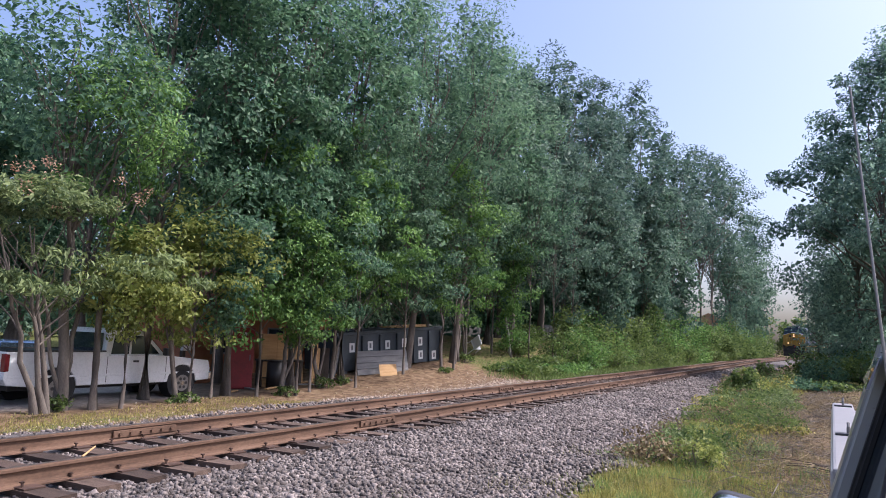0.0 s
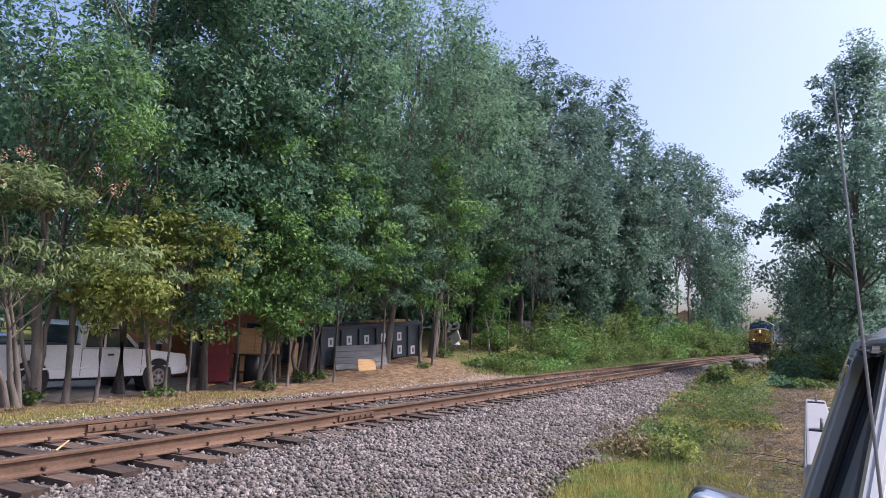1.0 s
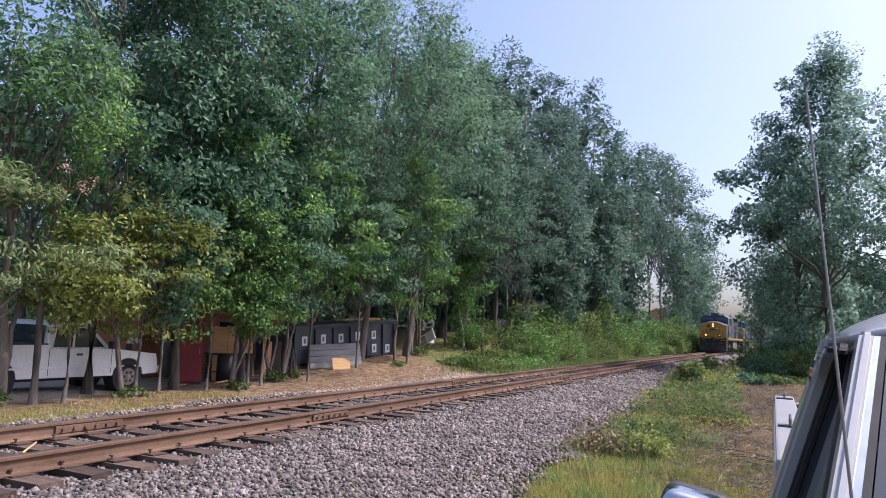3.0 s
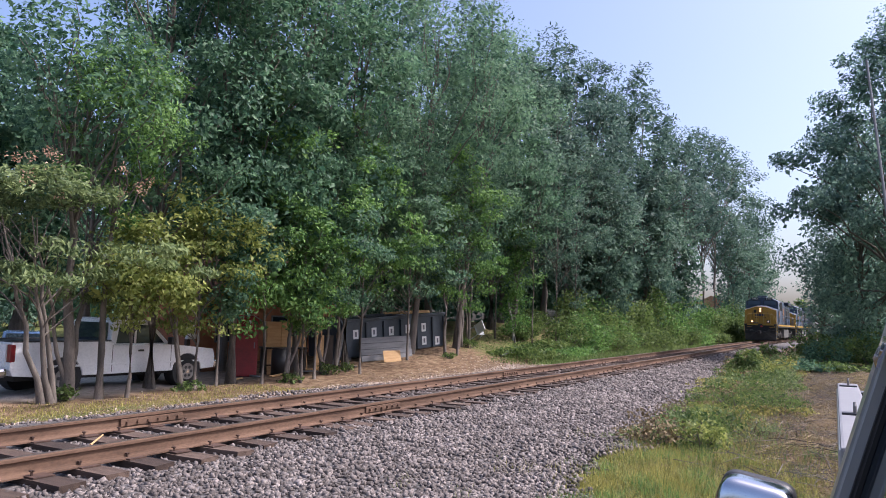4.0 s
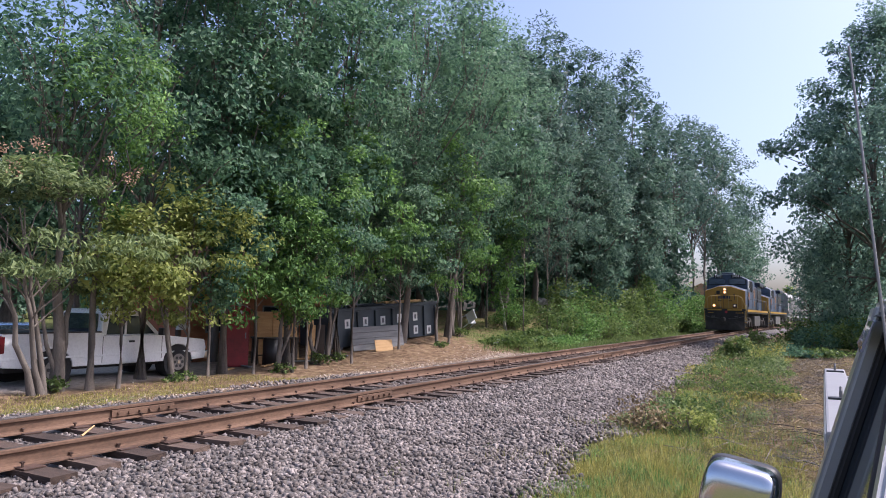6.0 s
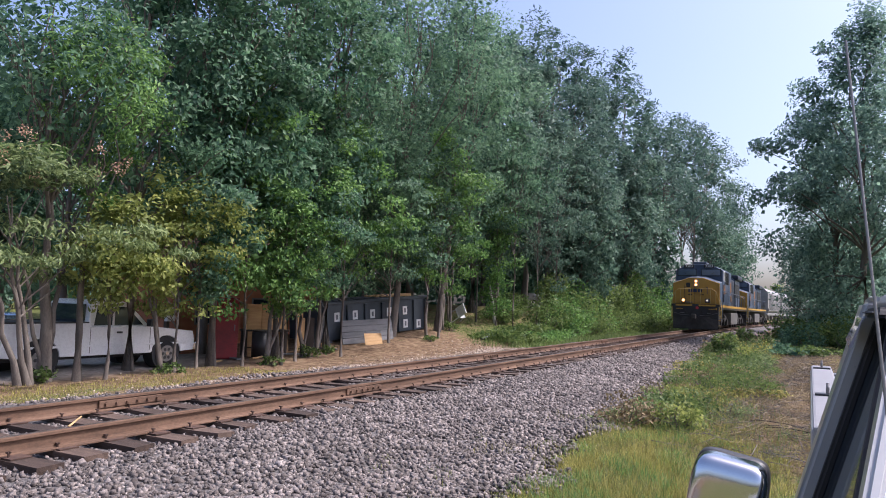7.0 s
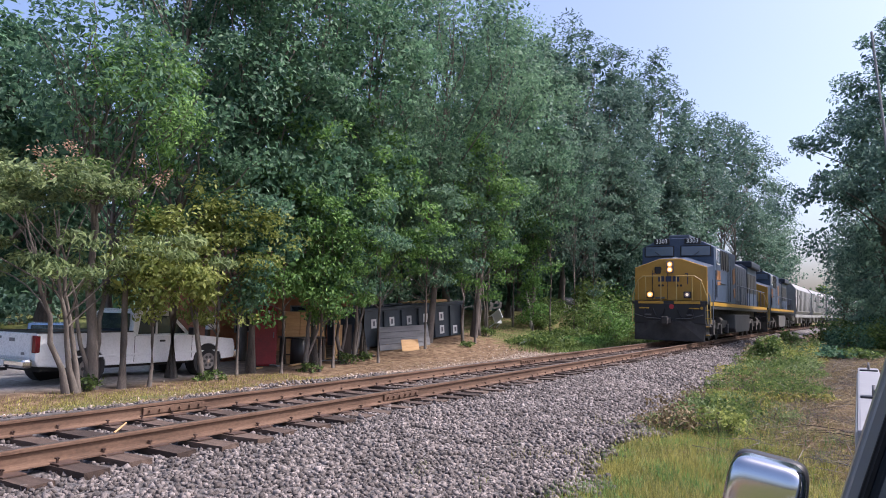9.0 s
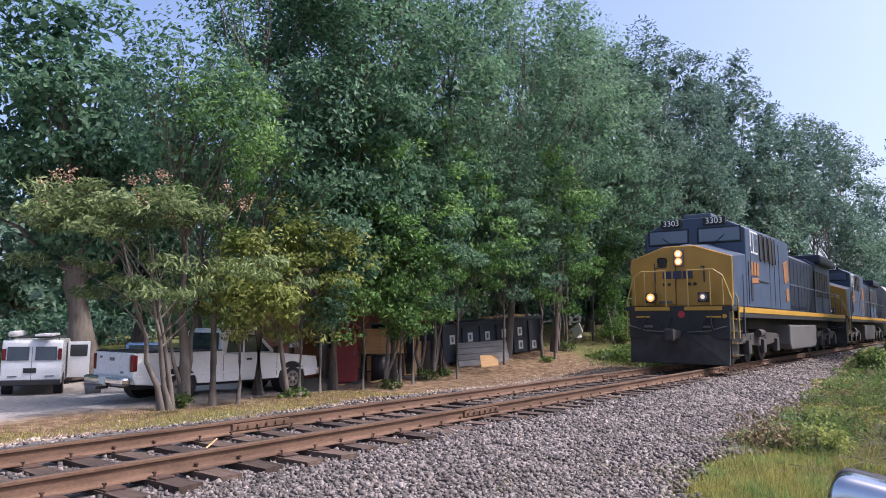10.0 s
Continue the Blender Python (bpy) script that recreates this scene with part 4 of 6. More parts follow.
def far_pickup():
    """White long-bed pickup, rear axle at the origin, facing +x."""
    t = thing("pickup_truck", pose(10.19, 16.69, -0.72, 0, 0, -1.6), "white extended-cab pickup truck parked behind the trees", "pickup truck")
    W = 0.98
    # lower body in one piece with arches
    arches = [(0, 0.40, 0.47), (3.5, 0.40, 0.47)]
    top = [(4.42, 0.45), (4.45, 0.75), (4.38, 0.98), (3.2, 1.10), (2.95, 1.13), (1.25, 1.13), (1.22, 1.22), (-1.2, 1.22), (-1.22, 0.62), (-1.15, 0.48)]
    low = []
    for cx, cz, r in arches:
        low += [(cx - r, 0.42)] + [(cx - r * math.cos(math.pi * k / 10), cz + r * math.sin(math.pi * k / 10)) for k in range(1, 10)] + [(cx + r, 0.42)]
    body = part("body", prism(low + top, -W, W, 0.025), M["white"], t, "white painted body")
    part("bed_floor_cover", box((0.0, 0, 1.215), (2.2, 1.7, 0.03), 0.005), M["black_plastic"], t, "black open bed")
    for s in (-1, 1):
        part("bed_rail_cap", box((0.0, s * 0.93, 1.235), (2.35, 0.10, 0.035), 0.01), M["black_plastic"], t, "black plastic bed rail cap")
    cab = prism([(3.05, 1.10), (2.35, 1.72), (2.1, 1.80), (1.45, 1.80), (1.27, 1.72), (1.22, 1.10)], -0.86, 0.86, 0.06)
    part("cab", cab, M["white"], t)
    for s in (-1, 1):
        y = s * 0.852
        part("side_window", prism([(2.80, 1.16), (2.30, 1.62), (1.95, 1.64), (1.95, 1.16)], y, y + s * 0.015), M["glass"], t, "dark door glass")
        part("side_window", prism([(1.88, 1.16), (1.88, 1.64), (1.45, 1.64), (1.38, 1.16)], y, y + s * 0.015), M["glass"], t, "dark rear side glass")
        part("door_handle", box((2.02, s * (W + 0.012), 0.98), (0.16, 0.03, 0.05), 0.012), M["black_plastic"], t, "black door handle")
        part("door_mirror", box((2.85, s * 1.1, 1.22), (0.12, 0.2, 0.2), 0.03), M["black_plastic"], t)
        part("door_seam", box((1.22, s * (W + 0.001), 0.80), (0.012, 0.008, 0.64)), M["black_plastic"], t)
        part("door_seam", box((2.95, s * (W + 0.001), 0.80), (0.012, 0.008, 0.60)), M["black_plastic"], t)
        part("tail_light", box((-1.17, s * 0.90, 0.98), (0.12, 0.17, 0.40), 0.03), M["red_lens"], t, "red tail lamp")
        part("side_moulding", box((1.5, s * (W + 0.006), 0.66), (5.4, 0.012, 0.05), 0.004), M["white"], t)
        for x in (0, 3.5):
            part("arch_lining", cyl((x, s * 0.97, 0.40), (x, s * 0.6, 0.40), 0.455, seg=24), M["black_rubber"], t)
            wheel(t, x, s * 0.88, s)
    part("back_window", box((1.228, 0, 1.45), (0.03, 1.4, 0.46), 0.01), M["glass"], t, "dark cab back window")
    part("windscreen", box((2.74, 0, 1.42), (0.02, 1.5, 0.72), 0.0, ry=-48), M["glass"], t)
    part("tailgate", box((-1.225, 0, 0.93), (0.03, 1.58, 0.52), 0.01), M["white"], t, "white tailgate")
    part("tailgate_handle", box((-1.245, 0, 1.06), (0.02, 0.22, 0.08), 0.006), M["grey_plastic"], t)
    part("badge", box((-1.243, 0.55, 1.10), (0.012, 0.14, 0.06), 0.005), M["grey_plastic"], t)
    part("badge", box((-1.243, -0.5, 0.76), (0.012, 0.14, 0.06), 0.005), M["grey_plastic"], t)
    part("rear_bumper", box((-1.36, 0, 0.56), (0.22, 1.92, 0.20), 0.06), M["chrome"], t, "chrome rear bumper")
    part("number_plate", box((-1.475, 0, 0.56), (0.012, 0.30, 0.15), 0.004), M["sticker"], t)
    part("tow_hitch", box((-1.46, 0, 0.40), (0.28, 0.08, 0.07), 0.01), M["black_plastic"], t)
    part("front_bumper", box((4.48, 0, 0.55), (0.16, 1.9, 0.22), 0.04), M["chrome"], t)
    part("underside", box((1.6, 0, 0.45), (5.2, 1.5, 0.22), 0.03), M["black_rubber"], t)


def van():
    """White cargo van seen from behind, with a ladder rack and an open side door."""
    t = thing("cargo_van", pose(11.8, 27.75, float(ground_z(11.8, 27.75)) - 0.02, 0, 0, 61), "white cargo van with roof load and open side door", "van")
    prof = [(0, 0.42), (0, 1.0), (0.10, 1.95), (0.22, 2.04), (3.6, 2.04), (3.9, 1.98), (4.55, 1.35), (5.4, 1.15), (5.5, 0.5), (5.4, 0.4)]
    part("body", prism(prof, -0.98, 0.98, 0.06), M["white"], t, "white van body")
    for s in (-1, 1):
        part("rear_window", box((0.03, s * 0.45, 1.55), (0.03, 0.70, 0.50), 0.01, ry=6), M["glass"], t, "dark rear door glass")
        part("tail_light", box((0.02, s * 0.90, 1.52), (0.06, 0.13, 0.42), 0.02), M["red_lens"], t, "red tail lamp")
        part("door_hinge", box((-0.01, s * 0.6, 0.72), (0.03, 0.30, 0.03), 0.005), M["black_plastic"], t)
        for x in (0.95, 4.45):
            part("wheel_arch", cyl((x, s * 0.985, 0.40), (x, s * 0.7, 0.40), 0.43, seg=20), M["black_rubber"], t)
            wheel(t, x, s * 0.88, s, 0.36, 0.22, "grey_plastic")
    part("door_seam", box((-0.004, 0, 1.1), (0.012, 0.015, 1.4)), M["black_plastic"], t)
    part("number_plate", box((-0.012, 0.05, 0.93), (0.02, 0.42, 0.18), 0.01), M["black_plastic"], t, "dark plate recess")
    part("rear_bumper", box((-0.08, 0, 0.50), (0.18, 1.95, 0.20), 0.04), M["black_plastic"], t, "black rear bumper")
    # black panel on the solid body stands in for the shaded interior
    part("side_opening", box((2.4, -0.982, 1.2), (1.0, 0.02, 1.35), 0.02), M["black_plastic"], t, "flat dark panel for the shaded doorway")
    d = part("side_door", box((2.05, -1.42, 1.22), (0.05, 0.80, 1.42), 0.02), M["white"], t, "white open side door")
    part("door_window", box((2.02, -1.42, 1.58), (0.02, 0.62, 0.46), 0.01), M["glass"], d)
    for s in (-1, 1):
        part("rack_bar", cyl((0.6 + 1.2 * (s + 1), -0.95, 2.14), (0.6 + 1.2 * (s + 1), 0.95, 2.14), 0.025), M["black_plastic"], t)
        part("rack_foot", box((0.6 + 1.2 * (s + 1), s * 0.8, 2.08), (0.05, 0.05, 0.12), 0.005), M["black_plastic"], t)
    part("roof_tube", cyl((0.1, 0.72, 2.26), (3.4, 0.72, 2.26), 0.11, seg=16, bevel=0.02), M["dirty_white"], t, "white plastic carrying tube", smooth=True)
    part("roof_ladder", box((1.5, -0.35, 2.22), (3.4, 0.55, 0.08), 0.02), M["dirty_white"], t, "white folded ladder")


def blue_car():
    t = thing("car", pose(17.2, 29.4, float(ground_z(17.2, 29.4)) - 0.02, 0, 0, 58), "pale blue saloon car parked behind the white pickup", "car")
    part("body", prism([(-2.2, 0.35), (-2.25, 0.75), (-1.5, 0.95), (1.2, 0.92), (2.1, 0.78), (2.2, 0.35)], -0.88, 0.88, 0.07), M["blue_car"], t)
    part("cabin", prism([(-1.45, 0.93), (-0.85, 1.40), (0.4, 1.42), (1.15, 0.92)], -0.74, 0.74, 0.06), M["blue_car"], t)
    for s in (-1, 1):
        part("side_window", prism([(-1.15, 0.97), (-0.75, 1.33), (0.35, 1.35), (0.85, 0.97)], s * 0.735, s * 0.75), M["glass"], t)
        for x in (-1.35, 1.35):
            wheel(t, x, s * 0.80, s, 0.32, 0.2, "grey_plastic")
    part("rear_window", box((-1.20, 0, 1.17), (0.02, 1.2, 0.5), 0, ry=52), M["glass"], t)


def house():
    """Low brick house behind the trees, mostly hidden."""
    h = thing("house", pose(0, 0, 0), "low orange-brick house with a dark roof behind the trees", "house")
    x0, x1, y0, y1, zb, zt = 16.9, 24.5, 19.0, 22.0, -1.4, 2.0
    part("wall", box(((x0 + x1) / 2, y0 + 0.1, (zb + zt) / 2), (x1 - x0, 0.2, zt - zb), 0.005), M["brick"], h, "orange-brown brick wall")
    part("wall", box((x0 + 0.1, (y0 + y1) / 2 + 0.2, (zb + zt) / 2), (0.2, y1 - y0 - 0.02, zt - zb), 0.005), M["brick"], h)
    part("wall", box((x1 - 0.1, (y0 + y1) / 2 + 0.2, (zb + zt) / 2), (0.2, y1 - y0 - 0.02, zt - zb), 0.005), M["brick"], h)
    part("wall", box(((x0 + x1) / 2, y1 + 0.4, (zb + zt) / 2), (x1 - x0, 0.2, zt - zb), 0.005), M["brick"], h)
    ym = (y0 + y1) / 2 + 0.2
    b = bmesh.new()
    bmesh.ops.create_cube(b, size=1)
    bmesh.ops.delete(b, geom=b.verts[:], context="VERTS")
    rf = [b.verts.new(p) for p in ((x0 - 0.4, y0 - 0.5, zt), (x1 + 0.4, y0 - 0.5, zt), (x1 + 0.4, ym, zt + 1.5), (x0 - 0.4, ym, zt + 1.5), (x0 - 0.4, y1 + 0.9, zt), (x1 + 0.4, y1 + 0.9, zt))]
    b.faces.new((rf[0], rf[1], rf[2], rf[3]))
    b.faces.new((rf[3], rf[2], rf[5], rf[4]))
    g = bmesh.ops.extrude_face_region(b, geom=b.faces[:])
    bmesh.ops.translate(b, verts=[v for v in g["geom"] if isinstance(v, bmesh.types.BMVert)], vec=(0, 0, 0.14))
    bmesh.ops.recalc_face_normals(b, faces=b.faces[:])
    part("roof", b, M["roof_red"], h, "dark brown shingle roof")
    part("fascia", box(((x0 + x1) / 2, y0 - 0.52, zt + 0.02), (x1 - x0 + 0.8, 0.03, 0.16), 0.005), M["dark_wood"], h)
    for x in (18.2, 21.0):
        w = part("window", box((x, y0 - 0.005, 0.75), (0.9, 0.05, 1.0), 0.01), M["grey_wood"], h)
        part("pane", box((x, y0 - 0.034, 0.75), (0.78, 0.012, 0.88)), M["glass"], w)
    return h


def far_house():
    h = thing("far_house", pose(118, 17.0, 1.9, 0, 0, 8), "distant house with an orange-brown roof above the vines", "house")
    part("wall", box((0, 0, 1.2), (9, 6, 2.6), 0.02), M["dirty_white"], h)
    b = prism([(-3.6, 2.4), (3.6, 2.4), (0, 4.2)], -5, 5)
    bmesh.ops.rotate(b, verts=b.verts, cent=(0, 0, 0), matrix=Matrix.Rotation(radians(90), 3, "Z"))
    part("roof", b, M["roof_orange"], h, "orange-brown shingle roof")
    s = thing("far_shed", pose(150, 13.0, 0.05, 0, 0, 4), "distant low white shed beside the line beyond the wood", "shed")
    part("wall", box((0, 0, 1.1), (5, 6, 2.2), 0.02), M["dirty_white"], s)
    part("roof", box((0, 0, 2.28), (5.6, 6.6, 0.16), 0.03), M["grey_wood"], s)


def yard_things():
    zy = lambda x, y: float(ground_z(x, y))
    # red steel locker
    x, y = 16.55, 16.4
    t = thing("steel_locker", pose(x, y, zy(x, y), 0, 0, -38), "tall faded red steel locker standing in the yard", "locker")
    part("body", box((0, 0, 0.98), (0.80, 0.6, 1.9), 0.03), M["red_steel"], t)
    part("door", box((0, -0.31, 0.98), (0.74, 0.03, 1.8), 0.012), M["red_steel"], t, "dull red door")
    part("handle", box((0.28, -0.345, 1.0), (0.03, 0.04, 0.18), 0.008), M["grey_plastic"], t)
    part("foot", box((0, 0, 0.02), (0.7, 0.5, 0.06), 0.01), M["black_plastic"], t)
    part("sign", cyl((0.1, -0.326, 1.72), (0.1, -0.33, 1.72), 0.06, seg=16), M["dirty_white"], t)
    # plywood cabinet on a dark bench
    x, y = 18.3, 16.3
    b0 = thing("work_bench", pose(x, y, zy(x, y), 0, 0, -35), "dark wooden work bench in the yard", "bench")
    part("top", box((0, 0, 0.86), (1.5, 0.7, 0.06), 0.01), M["dark_wood"], b0)
    for sx in (-1, 1):
        for sy in (-1, 1):
            part("leg", box((sx * 0.66, sy * 0.28, 0.42), (0.09, 0.09, 0.84), 0.008), M["dark_wood"], b0)
    part("shelf", box((0, 0, 0.30), (1.3, 0.6, 0.04), 0.008), M["dark_wood"], b0)
    c = thing("plywood_cabinet", pose(x - 0.15, y + 0.1, zy(x, y) + 0.892, 0, 0, -35), "open-grained orange plywood cabinet on the bench", "cabinet")
    part("body", box((0, 0, 0.42), (0.95, 0.5, 0.84), 0.01), M["plywood"], c)
    part("door", box((-0.24, -0.262, 0.42), (0.44, 0.022, 0.78), 0.006), M["plywood"], c)
    part("door", box((0.24, -0.262, 0.42), (0.44, 0.022, 0.78), 0.006), M["plywood"], c)
    k = thing("black_drum", pose(x - 0.75, y - 0.55, zy(x, y)), "black plastic drum beside the bench", "drum")
    part("body", cyl((0, 0, 0), (0, 0, 0.86), 0.29, seg=20, bevel=0.03), M["black_plastic"], k, smooth=True)
    part("lid", cyl((0, 0, 0.86), (0, 0, 0.90), 0.30, seg=20, bevel=0.01), M["black_plastic"], k)
    # leaning dark boards and posts
    r = random.Random(8)
    for i in range(16):
        bx, by = 17.9 + 0.30 * i + r.uniform(-0.1, 0.1), 16.0 - 0.02 * i + r.uniform(-0.3, 0.4)
        hgt = r.uniform(1.0, 1.9)
        t = thing("leaning_board", pose(bx, by, zy(bx, by), r.uniform(-10, 6), r.uniform(-9, 9), r.uniform(-40, 20)), "old dark board leaning among the trees", "board", "boards among the trees")
        part("plank", box((0, 0, hgt / 2 - 0.02), (r.uniform(0.12, 0.3), 0.03, hgt), 0.005), M[r.choice(("dark_wood", "dark_wood", "grey_wood", "plywood"))] if i % 5 else M["plywood"], t)
    # household clutter on the ground
    for i in range(10):
        bx, by = 15.8 + 0.62 * i + r.uniform(-0.2, 0.2), 15.3 + r.uniform(-0.2, 0.9)
        t = thing("scrap_board", pose(bx, by, zy(bx, by) + 0.02, 0, r.uniform(-3, 3), r.uniform(0, 180)), "pale offcut of timber lying on the ground", "timber offcut", "timber offcuts on the ground")
        part("plank", box((0, 0, 0.02), (r.uniform(0.5, 1.1), 0.12, 0.04), 0.006), M["grey_wood"] if i % 2 else M["plywood"], t)
    tub = thing("plastic_tub", pose(13.55, 26.6, zy(13.55, 26.6)), "grey plastic tub on the yard gravel", "tub")
    part("shell", cyl((0, 0, 0), (0, 0, 0.42), 0.26, 0.33, seg=20), M["grey_plastic"], tub, smooth=True)
    part("rim", cyl((0, 0, 0.40), (0, 0, 0.44), 0.35, seg=20, bevel=0.01), M["grey_plastic"], tub)
    # meter box on a post before the house
    mx, my = 15.0, 17.2
    t = thing("meter_box", pose(mx, my, zy(mx, my)), "grey electricity meter box on a timber post", "meter box")
    part("post", box((0, 0, 0.8), (0.12, 0.12, 1.6), 0.01), M["dark_wood"], t)
    part("box", box((0, -0.12, 1.35), (0.30, 0.14, 0.42), 0.02), M["dirty_white"], t)
    part("dial", cyl((0, -0.19, 1.40), (0, -0.23, 1.40), 0.08, seg=16, bevel=0.01), M["glass"], t)
    # skip bin
    x, y, z = 23.8, 16.1, -0.08
    skip = pose(x, y, z, 0, 0, -14) @ pose(0, 0, 0, 0, -4.6, 0)
    t = thing("skip_bin", skip, "dark slate steel skip bin with white stickers", "skip bin")
    L, Hh, Wd = 5.5, 1.42, 2.0
    for s in (-1, 1):
        part("side_wall", box((0, s * Wd / 2, Hh / 2), (L, 0.06, Hh - 0.1), 0.01), M["steel_bin"], t)
        part("end_wall", box((s * L / 2, 0, Hh / 2), (0.06, Wd - 0.07, Hh - 0.1), 0.01), M["steel_bin"], t)
        part("top_rim", box((0, s * Wd / 2, Hh - 0.02), (L + 0.16, 0.14, 0.12), 0.02), M["steel_bin"], t)
        part("skid", box((0, s * 0.5, -0.06), (L, 0.12, 0.30), 0.01), M["black_plastic"], t)
    part("bin_floor", box((0, 0, 0.14), (L - 0.1, Wd - 0.1, 0.06)), M["steel_bin"], t)
    for k in range(7):
        part("rib", box((-L / 2 + 0.06 + (0.2 + k * 0.9 if 0 < k < 6 else k * (L - 0.12) / 6), -Wd / 2 - 0.07, Hh / 2 - 0.02), (0.12, 0.09, Hh - 0.2), 0.01), M["steel_bin"], t)
    for k, (sx, sz) in enumerate(((-2.1, 0.88), (-1.2, 0.9), (-0.3, 0.88), (0.6, 0.9), (1.5, 0.9), (0.62, 0.36), (1.52, 0.36), (2.3, 0.30))):
        st = part("sticker", box((sx, -Wd / 2 - 0.034, sz), (0.25, 0.008, 0.34), 0.002), M["sticker"], t, "white square sticker")
        part("print", box((sx, -Wd / 2 - 0.041, sz), (0.09, 0.006, 0.18), 0.002), M["mark"], st)
    for k in range(7):
        o = thing("timber_plank", skip @ pose(1.5 + r.uniform(-0.2, 0.2), -0.7 + 0.17 * k, Hh + 0.045 + 0.012 * (k % 3), 0, r.uniform(-1, 1), r.uniform(-6, 6)), "rough pale plank stacked on the skip bin", "plank", "planks on the skip bin")
        part("plank", box((0, 0, 0.03), (r.uniform(1.3, 2.0), 0.15, 0.05), 0.006), M["plywood"], o)
    # grey boarded panel leaning in front, with a plywood offcut
    x, y = 22.05, 14.55
    t = thing("board_panel", pose(x, y, zy(x, y) - 0.03, 0, 0, -35) @ pose(0, 0, 0, -20, -4.5, 0), "grey weathered board panel leaning against the bin", "board panel")
    for k in range(4):
        part("board", box((0.012 * k, 0, 0.12 + 0.225 * k), (2.02, 0.03, 0.217), 0.006, ry=0.3 * k), M["grey_wood"], t)
    for s in (-1, 1):
        part("batten", box((s * 0.9, 0.035, 0.46), (0.09, 0.035, 0.86), 0.005), M["dark_wood"], t)
    t = thing("plywood_sheet", pose(21.75, 14.12, zy(21.75, 14.12), 0, 0, -38) @ pose(0, 0, 0, -24, -4, 0), "small bright plywood sheet leaning on the boards", "plywood sheet")
    part("sheet", box((0, 0, 0.21), (0.66, 0.018, 0.44), 0.003, ry=2), M["plywood"], t)
    # overturned chair seat on the bank
    x, y = 30.6, 15.3
    t = thing("garden_chair", pose(x, y, zy(x, y) + 0.24, 0, 0, -40) @ pose(0, 0, 0, 62, 0, 25), "white plastic garden chair lying tipped on the grass", "chair")
    part("seat", box((0, 0, 0.42), (0.5, 0.5, 0.05), 0.02), M["dirty_white"], t)
    part("backrest", box((-0.25, 0, 0.72), (0.05, 0.5, 0.6), 0.02, ry=-10), M["dirty_white"], t)
    for sx in (-1, 1):
        for sy in (-1, 1):
            part("leg", cyl((sx * 0.2, sy * 0.2, 0.4), (sx * 0.26, sy * 0.25, 0.0), 0.022), M["dirty_white"], t)
    # rubble heap in the dark under the trees
    for i in range(9):
        bx, by = 44.5 + r.uniform(-1.4, 1.4), 16.5 + r.uniform(-0.6, 0.6)
        t = thing("concrete_lump", pose(bx, by, zy(bx, by) + 0.22 * (i % 3), r.uniform(-20, 20), r.uniform(-20, 20), r.uniform(0, 180)), "broken concrete pipe and lumps under the trees", "rubble", "rubble under the trees")
        b = bmesh.new()
        bmesh.ops.create_icosphere(b, subdivisions=2, radius=0.45)
        for v in b.verts:
            v.co *= r.uniform(0.75, 1.15)
            v.co.z = v.co.z * 0.7 + 0.25
        part("lump", b, M["concrete"], t)
    # bleached branch on the dirt
    t = thing("fallen_branch", pose(28.2, 12.2, zy(28.2, 12.2) + 0.05), "bleached dead branch lying on the dirt bank", "branch")
    b = bmesh.new()
    rr = random.Random(2)
    limb(b, (-1.0, 0.1, 0), (1.3, -0.1, 0.05), 0.05, 0.02, rr, 0.06)
    limb(b, (0.2, 0, 0.05), (1.0, 0.5, 0.25), 0.03, 0.01, rr, 0.06)
    part("wood", b, M["grey_wood"], t)
    t = thing("dead_trunk", pose(33.0, 14.2, zy(33, 14.2)), "pale broken dead trunk leaning at the wood's edge", "tree trunk")
    b = bmesh.new()
    limb(b, (0, 0, -0.05), (-0.5, 0.1, 1.9), 0.09, 0.05, rr, 0.03)
    part("wood", b, M["concrete"], t)
    # litter by the line
    t = thing("twig", pose(4.9, 6.9, -0.20, 0, 0, 38), "pale broken stick between the rails", "stick")
    part("wood", cyl((-0.2, 0, 0.06), (0.2, 0, 0.10), 0.012, 0.008, seg=6), M["plywood"], t)
    # sticks on the worn verge
    for i in range(26):
        bx, by = r.uniform(8, 19), r.uniform(-2.5, 1.4)
        t = thing("dry_stick", pose(bx, by, zy(bx, by) + 0.015, 0, r.uniform(-4, 4), r.uniform(0, 180)), "thin dry stick lying on the verge", "stick", "sticks on the verge")
        b = bmesh.new()
        limb(b, (-r.uniform(0.2, 0.6), 0, 0.01), (r.uniform(0.2, 0.6), 0, 0.02), 0.009, 0.004, r, 0.08, 4, 5)
        part("wood", b, M["dark_wood"] if i % 3 else M["grey_wood"], t)


